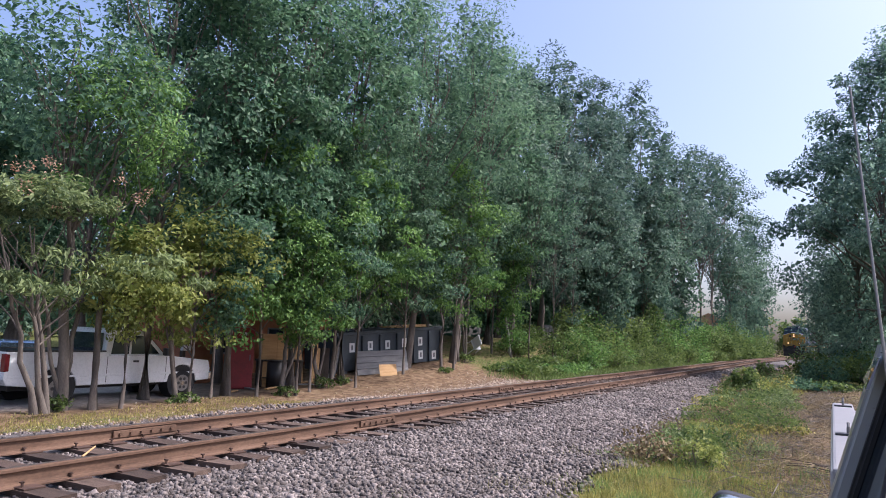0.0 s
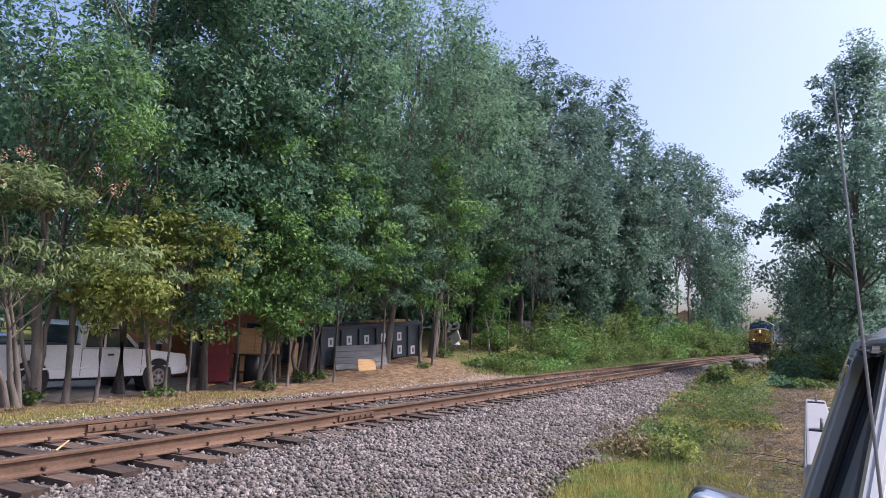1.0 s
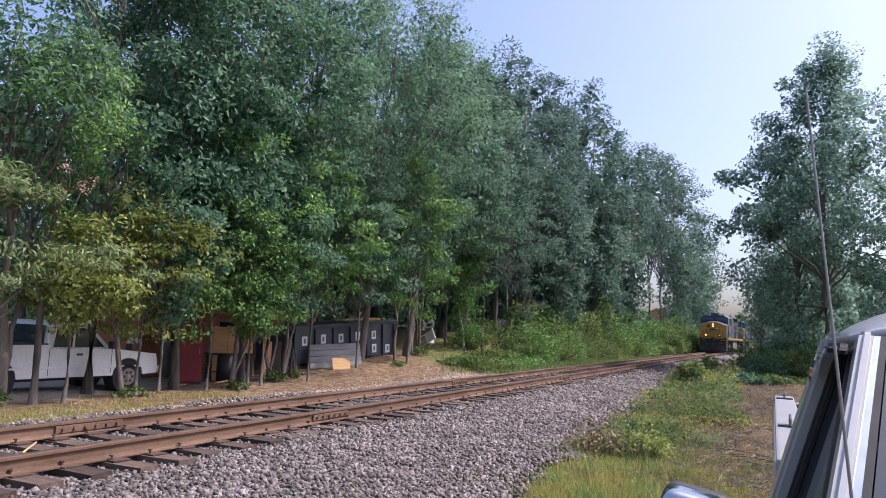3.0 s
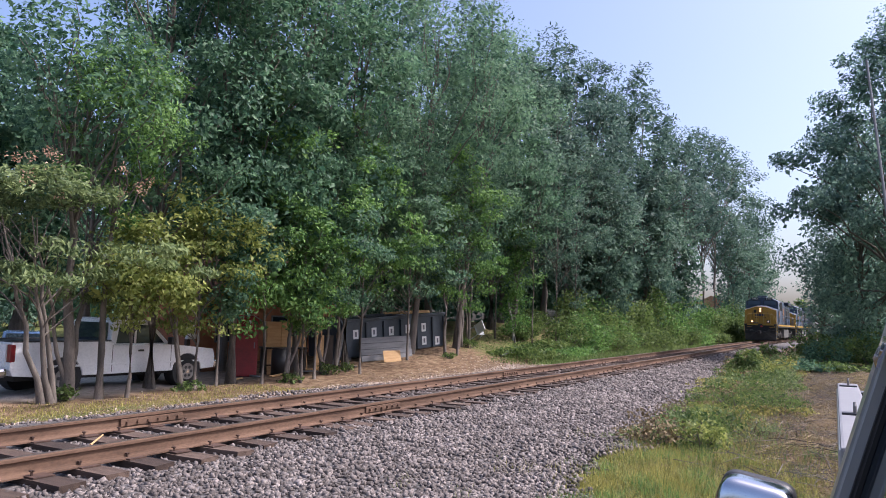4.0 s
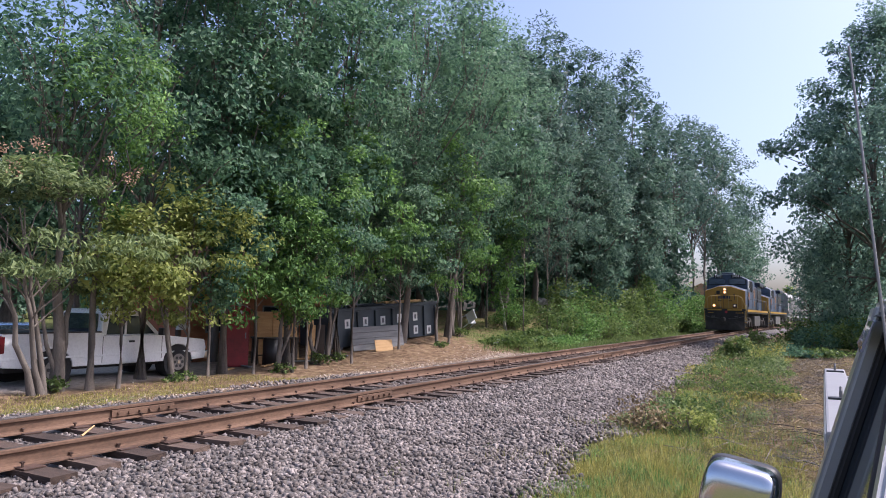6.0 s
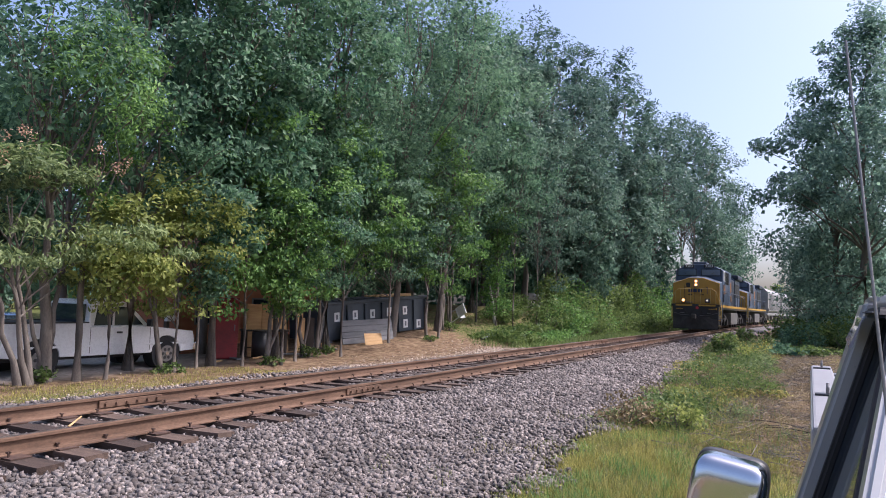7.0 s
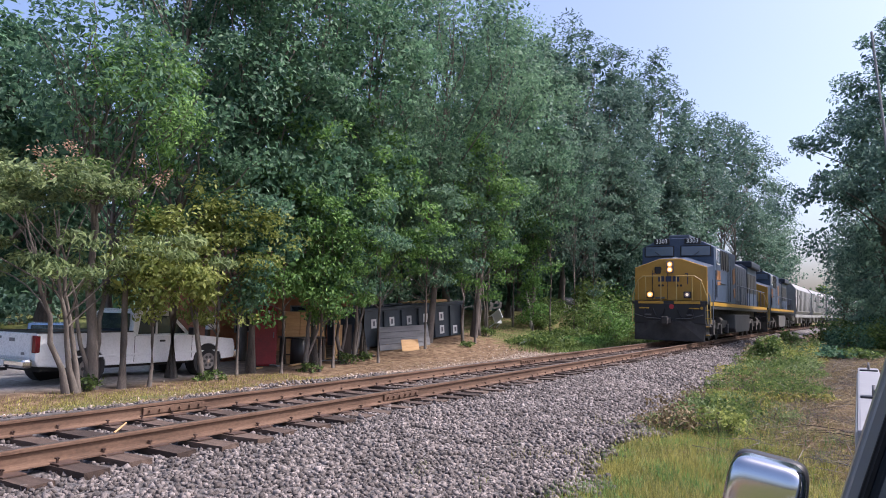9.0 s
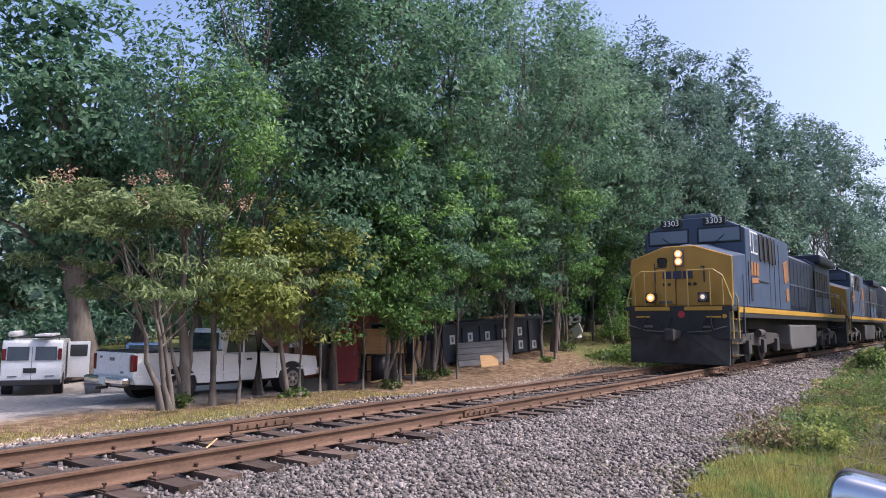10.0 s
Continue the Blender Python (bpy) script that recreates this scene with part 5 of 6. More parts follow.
def near_pickup():
    """White pickup beside which the picture is taken; it faces -x, its bed reaches back along the verge."""
    t = thing("pickup_truck", pose(0, 0, -0.45), "white pickup truck with chrome mirror parked on the verge", "pickup truck")
    G = 0.45          # ground under the eye's datum
    def y_at(z):      # body side leans in above the belt line
        return 0.02 - 0.02 * smoothstep(0.55, 0.9, z) - 0.16 * smoothstep(0.80, 1.34, z)
    YC = -0.92        # centre line
    def shell(name, outline, material, label="", bevel=0.03, y_lo=None, inset=0.0):
        """Body piece drawn over the width, leaning in with height on both sides."""
        b = prism(outline, -1, 1, 0)
        for v in b.verts:
            half = float(y_at(v.co.z - G)) - YC - inset
            v.co.y = YC + half * (1 if v.co.y > 0 else -1)
        if bevel:
            bmesh.ops.bevel(b, geom=b.edges[:], offset=bevel, segments=3, affect="EDGES", profile=0.6)
        return part(name, b, material, t, label)
    low = []
    for cx in (-0.15, 3.95):
        low += [(cx - 0.48, 0.42)] + [(cx - 0.48 * math.cos(math.pi * k / 10), 0.42 + 0.48 * math.sin(math.pi * k / 10)) for k in range(1, 10)] + [(cx + 0.48, 0.42)]
    shell("front_body", low[:11] + [(2.72, 0.42), (2.72, 1.06), (1.02, 1.06), (0.6, 1.02), (-0.9, 0.90), (-1.05, 0.75), (-1.05, 0.45)], M["silver_white"], "white wing, bonnet and door")
    # bed
    for s in (-1, 1):
        yo = 0.0 if s > 0 else 2 * YC
        q = prism(low[11:] + [(6.2, 0.45), (6.22, 1.27), (2.80, 1.30), (2.80, 0.42)], yo - s * 0.05 if s > 0 else yo, yo if s > 0 else yo + 0.05, 0.015)
        part("bed_side", q, M["silver_white"], t, "white bed side")
    for s in (1, -1):
        yo = -0.075 if s > 0 else 2 * YC + 0.075
        rail = part("bed_rail", box((4.5, yo, 1.285), (3.42, 0.135, 0.045), 0.012), M["rail_grey"], t, "grey bed rail top")
        for x in (3.9, 5.85):
            cl = part("cleat", box((x, yo, 1.312), (0.06, 0.11, 0.012), 0.003), M["black_plastic"], rail, "dark tie-down plate")
            part("cleat_hook", pipe([(x, yo, 1.31), (x, yo, 1.345), (x + 0.012, yo, 1.365)], 0.008), M["grey_steel"], rail, "steel tie-down hook")
    part("tailgate", box((6.18, YC, 0.95), (0.05, 1.72, 0.62), 0.012), M["silver_white"], t)
    part("bed_front", box((2.83, YC, 0.95), (0.05, 1.72, 0.62), 0.012), M["silver_white"], t)
    part("bed_floor", box((4.5, YC, 0.66), (3.4, 1.72, 0.05), 0.01), M["black_plastic"], t, "dark bed liner")
    part("bed_liner", box((6.14, YC, 1.0), (0.02, 1.70, 0.5), 0.005), M["black_plastic"], t)
    # cab: roof, pillars, glass. The door's outer face, then things set in from it.
    def door_y(z):
        return -0.02 - 0.30 * (z - G - 0.90)
    def strip(name, a, b2, wa, wb, thick, material, inset=0.0, label=""):
        """A bar in the leaning side of the cab, from a to b2 (x, z), wa and wb wide along x."""
        q = bmesh.new()
        pts = []
        for (x, z), w in ((a, wa), (b2, wb)):
            y = door_y(z) - inset
            pts += [(x - w / 2, y, z), (x + w / 2, y, z)]
        vs = [q.verts.new(p) for p in (pts[0], pts[1], pts[3], pts[2])]
        f = q.faces.new(vs)
        g = bmesh.ops.extrude_face_region(q, geom=[f])
        bmesh.ops.translate(q, verts=[v for v in g["geom"] if isinstance(v, bmesh.types.BMVert)], vec=(0, -thick, 0))
        bmesh.ops.recalc_face_normals(q, faces=q.faces[:])
        bmesh.ops.bevel(q, geom=q.edges[:], offset=min(0.012, thick * 0.3), segments=3, affect="EDGES")
        return part(name, q, material, t, label, smooth=False)
    # domed roof
    q = bmesh.new()
    nx, ny = 14, 24
    grid = []
    for i in range(nx + 1):
        u = i / nx
        row = []
        for j in range(ny + 1):
            v = 2 * j / ny - 1
            x = 1.93 + 0.80 * u + 0.05 * (1 - u) * (v * v - 0.3)
            half = 0.745
            z = 1.735 + 0.125 * (1 - abs(v) ** 5) * (math.sin(math.pi * min(1, 0.10 + 0.9 * u) * 0.62) / math.sin(math.pi * 0.5)) ** 0.6
            row.append(q.verts.new((x, YC + half * v, z)))
        grid.append(row)
    for i in range(nx):
        for j in range(ny):
            q.faces.new((grid[i][j], grid[i][j + 1], grid[i + 1][j + 1], grid[i + 1][j])).smooth = True
    bmesh.ops.recalc_face_normals(q, faces=q.faces[:])
    g = bmesh.ops.extrude_face_region(q, geom=q.faces[:])
    bmesh.ops.translate(q, verts=[v for v in g["geom"] if isinstance(v, bmesh.types.BMVert)], vec=(0, 0, -0.02))
    bmesh.ops.recalc_face_normals(q, faces=q.faces[:])
    part("roof", q, M["silver_white"], t, "domed white cab roof")
    part("drip_rail", pipe([(2.25, -0.165, 1.742), (2.4, -0.160, 1.745), (2.70, -0.168, 1.742)], 0.007), M["silver_white"], t)
    strip("a_pillar", (1.04, 1.06), (1.97, 1.745), 0.10, 0.10, 0.032, M["silver_white"], 0.05, "white windscreen pillar")
    strip("door_frame", (2.40, 1.00), (2.30, 1.70), 0.12, 0.10, 0.06, M["silver_white"], 0.0, "white door frame")
    strip("cab_corner", (2.62, 1.00), (2.60, 1.74), 0.22, 0.20, 0.08, M["silver_white"], 0.012)
    strip("window_seal", (2.32, 1.02), (2.23, 1.69), 0.06, 0.06, 0.03, M["black_rubber"], 0.036, "black window seal")
    strip("window_seal", (1.13, 1.06), (2.01, 1.70), 0.055, 0.05, 0.025, M["black_rubber"], 0.048, "black window seal")
    strip("window_seal", (2.10, 1.69), (2.13, 1.715), 0.42, 0.42, 0.04, M["black_rubber"], 0.006, "black window seal")
    strip("belt_trim", (1.75, 0.99), (1.75, 1.03), 1.36, 1.36, 0.05, M["black_rubber"], 0.004)
    q = bmesh.new()
    vs = [q.verts.new((x, door_y(z) - 0.058, z)) for x, z in ((1.15, 1.02), (2.36, 1.02), (2.25, 1.70), (2.02, 1.70))]
    g = bmesh.ops.extrude_face_region(q, geom=[q.faces.new(vs)])
    bmesh.ops.translate(q, verts=[v for v in g["geom"] if isinstance(v, bmesh.types.BMVert)], vec=(0, -0.006, 0))
    part("door_glass", q, M["glass"], t, "dark reflecting door glass")
    # smoked visor bulging over the top corner of the window
    q = prism([(1.98, 1.615), (2.05, 1.69), (2.28, 1.69), (2.24, 1.63)], -0.5, 0.5, 0)
    for v in q.verts:
        v.co.y = door_y(v.co.z) + (0.016 if v.co.y > 0 else 0.008) * (1 if v.co.z < 1.66 else 0.3)
    part("window_visor", q, M["glass"], t, "dark smoked rain visor")
    # windscreen and its bright trim
    def screen(name, y0, y1, x_off, material, label):
        q = bmesh.new()
        c = []
        for x, z in ((1.03, 1.06), (1.93, 1.735)):
            half = (door_y(z) - 0.055) - YC
            for yy in (y0, y1):
                c.append((x + x_off, YC + half * yy, z))
        vs = [q.verts.new(p) for p in (c[0], c[1], c[3], c[2])]
        g = bmesh.ops.extrude_face_region(q, geom=[q.faces.new(vs)])
        bmesh.ops.translate(q, verts=[v for v in g["geom"] if isinstance(v, bmesh.types.BMVert)], vec=(0.012, 0, -0.012))
        bmesh.ops.recalc_face_normals(q, faces=q.faces[:])
        part(name, q, material, t, label)
    screen("windscreen", -0.92, 0.92, 0.012, M["glass"], "windscreen glass reflecting the sky")
    screen("screen_trim", 0.945, 0.975, 0.0, M["trim_metal"], "bright windscreen trim")
    screen("screen_trim", -0.965, -0.925, 0.0, M["chrome"], "bright windscreen trim")
    screen("screen_seal", 0.925, 0.944, 0.004, M["black_rubber"], "dark windscreen seal")
    part("back_glass", box((2.66, YC, 1.42), (0.02, 1.35, 0.5), 0.005), M["glass"], t)
    part("wiper", pipe([(1.05, -0.5, 1.07), (1.12, -1.1, 1.13)], 0.01), M["black_plastic"], t)
    part("dashboard", box((1.5, YC, 1.0), (0.6, 1.5, 0.12), 0.04), M["grey_plastic"], t)
    part("bench_seat", box((2.35, YC, 1.1), (0.25, 1.4, 0.7), 0.08), M["grey_plastic"], t)
    # door mirror
    def rounded(c, size, e, rx):
        """Pillow-shaped shell: a super-ellipsoid of the given size."""
        q = bmesh.new()
        bmesh.ops.create_uvsphere(q, u_segments=40, v_segments=24, radius=1)
        for v in q.verts:
            v.co = Vector([math.copysign(abs(k) ** e, k) * h / 2 for k, h in zip(v.co, size)])
        for f in q.faces:
            f.smooth = True
        bmesh.ops.rotate(q, verts=q.verts, cent=(0, 0, 0), matrix=Matrix.Rotation(radians(rx), 3, "X"))
        bmesh.ops.translate(q, verts=q.verts, vec=c)
        return q
    m = part("door_mirror", rounded((1.62, 0.166, 1.246), (0.12, 0.150, 0.29), 0.34, 9), M["chrome"], t, "chrome mirror shell", smooth=True)
    part("mirror_rim", rounded((1.655, 0.166, 1.246), (0.05, 0.154, 0.294), 0.32, 9), M["black_plastic"], m, "black mirror rim", smooth=True)
    part("mirror_glass", box((1.682, 0.166, 1.246), (0.006, 0.132, 0.265), 0.002, rx=9), M["chrome"], m)
    part("mirror_arm", pipe([(1.62, 0.08, 1.16), (1.60, 0.03, 1.13), (1.60, -0.03, 1.10)], 0.018), M["black_plastic"], m)
    # whip aerial on the wing
    a = part("aerial", cyl((0.90, -0.125, 0.96), (0.972, -0.043, 2.03), 0.0026, 0.0014, seg=8), M["grey_steel"], t, "thin steel whip aerial")
    part("aerial_base", cyl((0.90, -0.125, 0.93), (0.902, -0.123, 0.99), 0.016, 0.010, seg=12), M["black_plastic"], a)
    for x in (-0.15, 3.95):
        for s, y in ((1, -0.14), (-1, 2 * YC + 0.14)):
            wheel(t, x, y, s, 0.38, 0.25)
            part("arch_lining", cyl((x, y + 0.02, 0.40), (x, y - s * 0.3, 0.40), 0.46, seg=24), M["black_rubber"], t)
    part("front_bumper", box((-1.1, YC, 0.55), (0.16, 1.9, 0.24), 0.05), M["chrome"], t)
    part("grille", box((-1.06, YC, 0.78), (0.06, 1.2, 0.22), 0.02), M["grey_plastic"], t)
    part("underside", box((2.6, YC, 0.45), (7.0, 1.3, 0.2), 0.03), M["black_rubber"], t)


far_pickup()
van()
blue_car()
house()
far_house()
yard_things()
near_pickup()


# ---- train ----
M.update({
    "loco_blue": plain("dark_blue_paint", (0.052, 0.080, 0.135), 0.5, 0, 0.35, 0.03),
    # darker than loco_blue: engine hood, its doors, radiator wing
    "loco_dark": plain("deep_navy_paint", (0.014, 0.022, 0.042), 0.5, 0, 0.3, 0.03),
    "loco_grey": plain("blue_grey_paint", (0.085, 0.108, 0.145), 0.5, 0, 0.3, 0.03),
    "loco_yellow": plain("golden_yellow_paint", (0.42, 0.235, 0.035), 0.45, 0, 0.25, 0.03),
    "rail_yellow": plain("pale_yellow_rail_paint", (0.42, 0.30, 0.10), 0.5, 0, 0.2, 0.0),
    "stripe": plain("bright_yellow_stripe", (0.46, 0.26, 0.03), 0.5, 0, 0.15, 0.0),
    "loco_black": plain("grimy_black", (0.022, 0.022, 0.023), 0.6, 0, 0.3, 0.1),
    "under": mat("dusty_running_gear", [(0.3, (0.018, 0.017, 0.016)), (0.7, (0.07, 0.064, 0.058))], 3, 40, 0.85, bump=0.3),
    "tank": plain("dusty_grey_tank", (0.12, 0.116, 0.112), 0.7, 0, 0.3, 0.1),
    "hopper": plain("pale_grey_hopper", (0.29, 0.29, 0.285), 0.6, 0, 0.3, 0.05),
    "logo": plain("dark_blue_lettering", (0.02, 0.03, 0.07), 0.5, 0, 0.1, 0.0),
    "orange": plain("faded_orange_panel", (0.30, 0.135, 0.05), 0.6, 0, 0.3, 0.0),
    "lamp_on": glow("headlamp_glow", (1.0, 0.72, 0.40), 1.5),
    "lamp_dim": glow("faint_headlamp_glow", (1.0, 0.78, 0.55), 0.35),
    # bezel ring made to glow orange, standing in for the lamp's flare
    "lamp_halo": glow("orange_halo", (0.95, 0.42, 0.10), 0.6),
    "lamp_bezel": plain("dull_lamp_bezel", (0.20, 0.17, 0.19), 0.4, 0.6, 0.2, 0.02),
    "board_glow": plain("white_numerals", (0.85, 0.85, 0.82), 0.5, 0, 0.05, 0.0),
    "red_reflector": plain("red_plate", (0.40, 0.03, 0.04), 0.5, 0, 0.2, 0.0),
    "cab_glass": glassmat("cab_glass", (0.09, 0.12, 0.17), 0.12),
})


def numerals(text, size, m, parent, name="numerals"):
    c = bpy.data.curves.new("txt", "FONT")
    c.body, c.size, c.extrude, c.align_x, c.align_y = text, size, 0.004, "CENTER", "CENTER"
    o = bpy.data.objects.new("txt", c)
    me = bpy.data.meshes.new_from_object(o)
    bpy.data.objects.remove(o)
    me.materials.clear()
    me.materials.append(M["board_glow"])
    ob = new(name, me)
    ob.parent, ob.matrix_basis = parent, m
    return ob


def locomotive(label):
    """Six-axle diesel: nose at x = 0, running towards -x, rail top at z = 0."""
    t = thing("locomotive", pose(0, 0, 0), label, "locomotive", "locomotives of the train")
    # nose, peaked in the middle
    def slab(name, ring0, ring1, material, label="", bevel=0.04):
        b = bmesh.new()
        a = [b.verts.new(p) for p in ring0]
        c = [b.verts.new(p) for p in ring1]
        n = len(a)
        b.faces.new(a), b.faces.new(c[::-1])
        for i in range(n):
            b.faces.new((a[i], a[(i + 1) % n], c[(i + 1) % n], c[i]))
        bmesh.ops.recalc_face_normals(b, faces=b.faces[:])
        if bevel:
            bmesh.ops.bevel(b, geom=b.edges[:], offset=bevel, segments=3, affect="EDGES", profile=0.6)
        return part(name, b, material, t, label)
    prof = lambda x, w, zs, zc: [(x, -w, 1.78), (x, -w, zs), (x, -0.45, zc), (x, 0.45, zc), (x, w, zs), (x, w, 1.78)]
    N = 0.26           # the nose stands back behind an open platform
    slab("nose", prof(0.18 + N, 1.49, 3.19, 3.55), prof(0.25 + N, 1.50, 3.20, 3.57), M["loco_yellow"], "golden yellow nose", 0.03)
    slab("nose_side", prof(0.24 + N, 1.505, 3.205, 3.575), prof(2.1, 1.52, 3.36, 3.74), M["loco_blue"], "dark blue nose flank and top", 0.02)
    # nose top paler than the flanks
    slab("nose_cap", [(0.24 + N, -1.42, 3.22), (0.24 + N, 0, 3.59), (0.24 + N, 1.42, 3.22), (0.24 + N, 0, 3.50)], [(1.5, -1.50, 3.35), (1.5, 0, 3.72), (1.5, 1.50, 3.35), (1.5, 0, 3.56)], M["loco_grey"], "pale blue-grey nose top", 0.0)
    # cab
    cabp = lambda x, top, w=1.54: [(x, -w, 1.78), (x, -w, 4.20 + top), (x, -1.02, 4.48 + top), (x, -0.5, 4.62 + top), (x, 0.5, 4.62 + top), (x, 1.02, 4.48 + top), (x, w, 4.20 + top), (x, w, 1.78)]
    slab("cab", cabp(1.85, -0.05), cabp(4.9, 0.0), M["loco_blue"], "dark blue cab", 0.04)
    part("cab_roof_vent", box((2.9, 0, 4.68), (1.3, 0.9, 0.16), 0.05), M["loco_grey"], t)
    for s in (-1, 1):
        part("windscreen", box((1.83, s * 0.78, 3.99), (0.05, 1.22, 0.42), 0.03), M["cab_glass"], t, "wide cab windscreen")
        part("windscreen_frame", box((1.845, s * 0.78, 3.99), (0.04, 1.30, 0.50), 0.03), M["loco_black"], t)
        part("wiper", pipe([(1.79, s * 0.6, 3.70), (1.78, s * 0.95, 3.98)], 0.012), M["loco_black"], t)
        nb = part("number_board", box((1.82, s * 0.66, 4.43), (0.08, 0.68, 0.24), 0.02), M["loco_black"], t, "black number board")
        numerals("3303", 0.26, Matrix.Translation((1.775, s * 0.66, 4.43)) @ Euler((radians(90), 0, radians(-90))).to_matrix().to_4x4(), nb)
        y = s * 1.535
        w = part("side_window", box((2.80, y, 3.78), (0.92, 0.05, 0.70), 0.02), M["dirty_white"], t, "white-framed cab window")
        part("pane", box((2.80, y + s * 0.012, 3.78), (0.78, 0.05, 0.58), 0.01), M["cab_glass"], w)
        part("window_bar", box((2.62, y + s * 0.03, 3.75), (0.05, 0.03, 0.60), 0.005), M["dirty_white"], w)
        for k in range(4):
            part("side_opening", box((3.72 + 0.64 * k, y - s * (0.035 if k == 3 else 0), 3.70), (0.46, 0.05, 0.86), 0.06, ry=-6), M["loco_black"], t, "dark slanted opening")
        for k in range(3):
            part("emblem_bar", box((2.48 + 0.36 * k, y + s * 0.006, 2.96), (0.28, 0.04, 0.42), 0.015), M["orange"], t, "faded orange lettering shape")
        part("emblem_bar", box((2.86, y + s * 0.006, 2.60), (0.90, 0.04, 0.16), 0.015, ry=-4), M["orange"], t, "faded orange lettering shape")
        for k in range(2):
            part("side_grab_iron", pipe([(2.12, y + s * 0.07, 2.0 + 0.9 * k), (2.12, y + s * 0.07, 2.7 + 0.9 * k)], 0.016), M["loco_grey"], t)
        part("door_seam", box((2.05, y + s * 0.01, 2.5), (0.03, 0.03, 1.3)), M["loco_black"], t)
        part("panel_line", box((3.9, y + s * 0.02, 2.62), (1.4, 0.03, 0.03)), M["loco_black"], t)
        part("grab_slot", box((2.4, y + s * 0.02, 2.25), (0.18, 0.03, 0.55), 0.01), M["loco_black"], t)
    # hood behind the cab
    hp = lambda x, w, z: [(x, -w, 1.78), (x, -w, z - 0.25), (x, -w * 0.6, z), (x, w * 0.6, z), (x, w, z - 0.25), (x, w, 1.78)]
    slab("equipment_hood", hp(4.9, 1.5, 4.50), hp(8.2, 1.5, 4.50), M["loco_blue"], "dark blue equipment hood", 0.03)
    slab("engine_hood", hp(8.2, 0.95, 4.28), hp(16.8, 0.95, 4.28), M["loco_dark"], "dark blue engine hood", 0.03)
    slab("radiator_hood", hp(16.8, 1.0, 4.4), hp(21.2, 1.0, 4.4), M["loco_blue"], "", 0.03)
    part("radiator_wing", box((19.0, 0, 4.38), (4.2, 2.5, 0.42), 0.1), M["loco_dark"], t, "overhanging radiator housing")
    part("exhaust_stack", box((11.0, 0, 4.45), (0.9, 0.5, 0.3), 0.04), M["loco_black"], t)
    part("dynamic_vent", box((9.3, 0, 4.35), (1.4, 1.6, 0.25), 0.05), M["loco_black"], t)
    for s in (-1, 1):
        for k in range(11):
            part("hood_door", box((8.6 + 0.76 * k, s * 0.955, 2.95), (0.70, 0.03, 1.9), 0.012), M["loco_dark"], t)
        part("hood_accent", box((7.6, s * 1.505, 3.15), (0.75, 0.03, 0.75), 0.01, ry=-12), M["orange"], t, "orange lettering on the hood")
        part("hood_accent", box((7.75, s * 1.505, 2.32), (0.45, 0.03, 0.45), 0.01, ry=-12), M["orange"], t, "orange lettering on the hood")
        for k in range(3):
            part("hood_seam", box((5.05 + 0.72 * k, s * 1.503, 2.95), (0.025, 0.02, 2.2)), M["loco_black"], t)
        for k in range(6):
            part("intake_louvre", box((16.95 + 0.7 * k, s * 1.0, 3.2), (0.60, 0.05, 1.2), 0.02), M["loco_black"], t)
    # deck, sills, stripes
    part("deck", box((11.1, 0, 1.70), (21.9, 3.08, 0.14), 0.02), M["loco_black"], t)
    for s in (-1, 1):
        part("side_sill", box((11.3, s * 1.52, 1.55), (21.0, 0.05, 0.20), 0.01), M["loco_black"], t)
        part("sill_stripe", box((11.3, s * 1.552, 1.68), (21.0, 0.012, 0.16)), M["stripe"], t, "yellow stripe along the sill")
        part("sill_stripe", box((0.12, 0.74 * s, 1.70), (0.02, 1.05, 0.11), 0.004), M["stripe"], t, "yellow stripe across the front")
        # corner steps
        st = part("steps", box((0.75, s * 1.40, 0.95), (0.75, 0.06, 1.35), 0.02), M["loco_black"], t)
        for k in range(4):
            part("tread", box((0.72, s * 1.47, 0.38 + 0.34 * k), (0.62, 0.2, 0.03), 0.004), M["under"], st)
            part("tread_edge", box((0.40, s * 1.47, 0.38 + 0.34 * k), (0.02, 0.2, 0.04), 0.003), M["stripe"], st)
        # railings along the walkway
        part("handrail", pipe([(8.3, s * 1.47, 2.75), (21.2, s * 1.47, 2.75)], 0.022), M["loco_grey"], t, "walkway handrail")
        for k in range(8):
            part("stanchion", cyl((8.3 + 1.82 * k, s * 1.47, 1.76), (8.3 + 1.82 * k, s * 1.47, 2.75), 0.02, seg=6), M["loco_grey"], t)
        # yellow front rails
        part("front_handrail", pipe([(0.14, s * 0.32, 1.76), (0.10, s * 0.32, 2.80), (0.10, s * 1.05, 2.80), (0.12, s * 1.30, 2.62), (0.18, s * 1.52, 1.95), (0.20, s * 1.54, 0.85)], 0.022), M["rail_yellow"], t, "bent pale yellow handrail")
        part("front_handrail", pipe([(0.55, s * 1.30, 2.70), (0.66, s * 1.56, 1.95), (0.70, s * 1.57, 0.85)], 0.022), M["rail_yellow"], t, "bent pale yellow handrail")
        part("brake_hose", pipe([(0.10, s * 0.95, 1.45), (0.02, s * 0.98, 1.25), (0.0, s * 1.05, 1.05)], 0.03), M["black_rubber"], t, "black air hose")
        part("hose_bracket", box((0.12, s * 1.02, 1.46), (0.06, 0.40, 0.05), 0.01), M["stripe"], t, "yellow-painted bracket")
        part("front_handrail", pipe([(0.14, s * 0.95, 1.80), (0.10, s * 0.95, 2.80)], 0.02), M["rail_yellow"], t)
        part("front_handrail", pipe([(0.20, s * 1.28, 1.80), (0.14, s * 1.28, 2.62)], 0.02), M["rail_yellow"], t)
        part("side_handrail", pipe([(1.25, s * 1.58, 0.9), (1.25, s * 1.58, 2.7)], 0.02), M["loco_grey"], t)
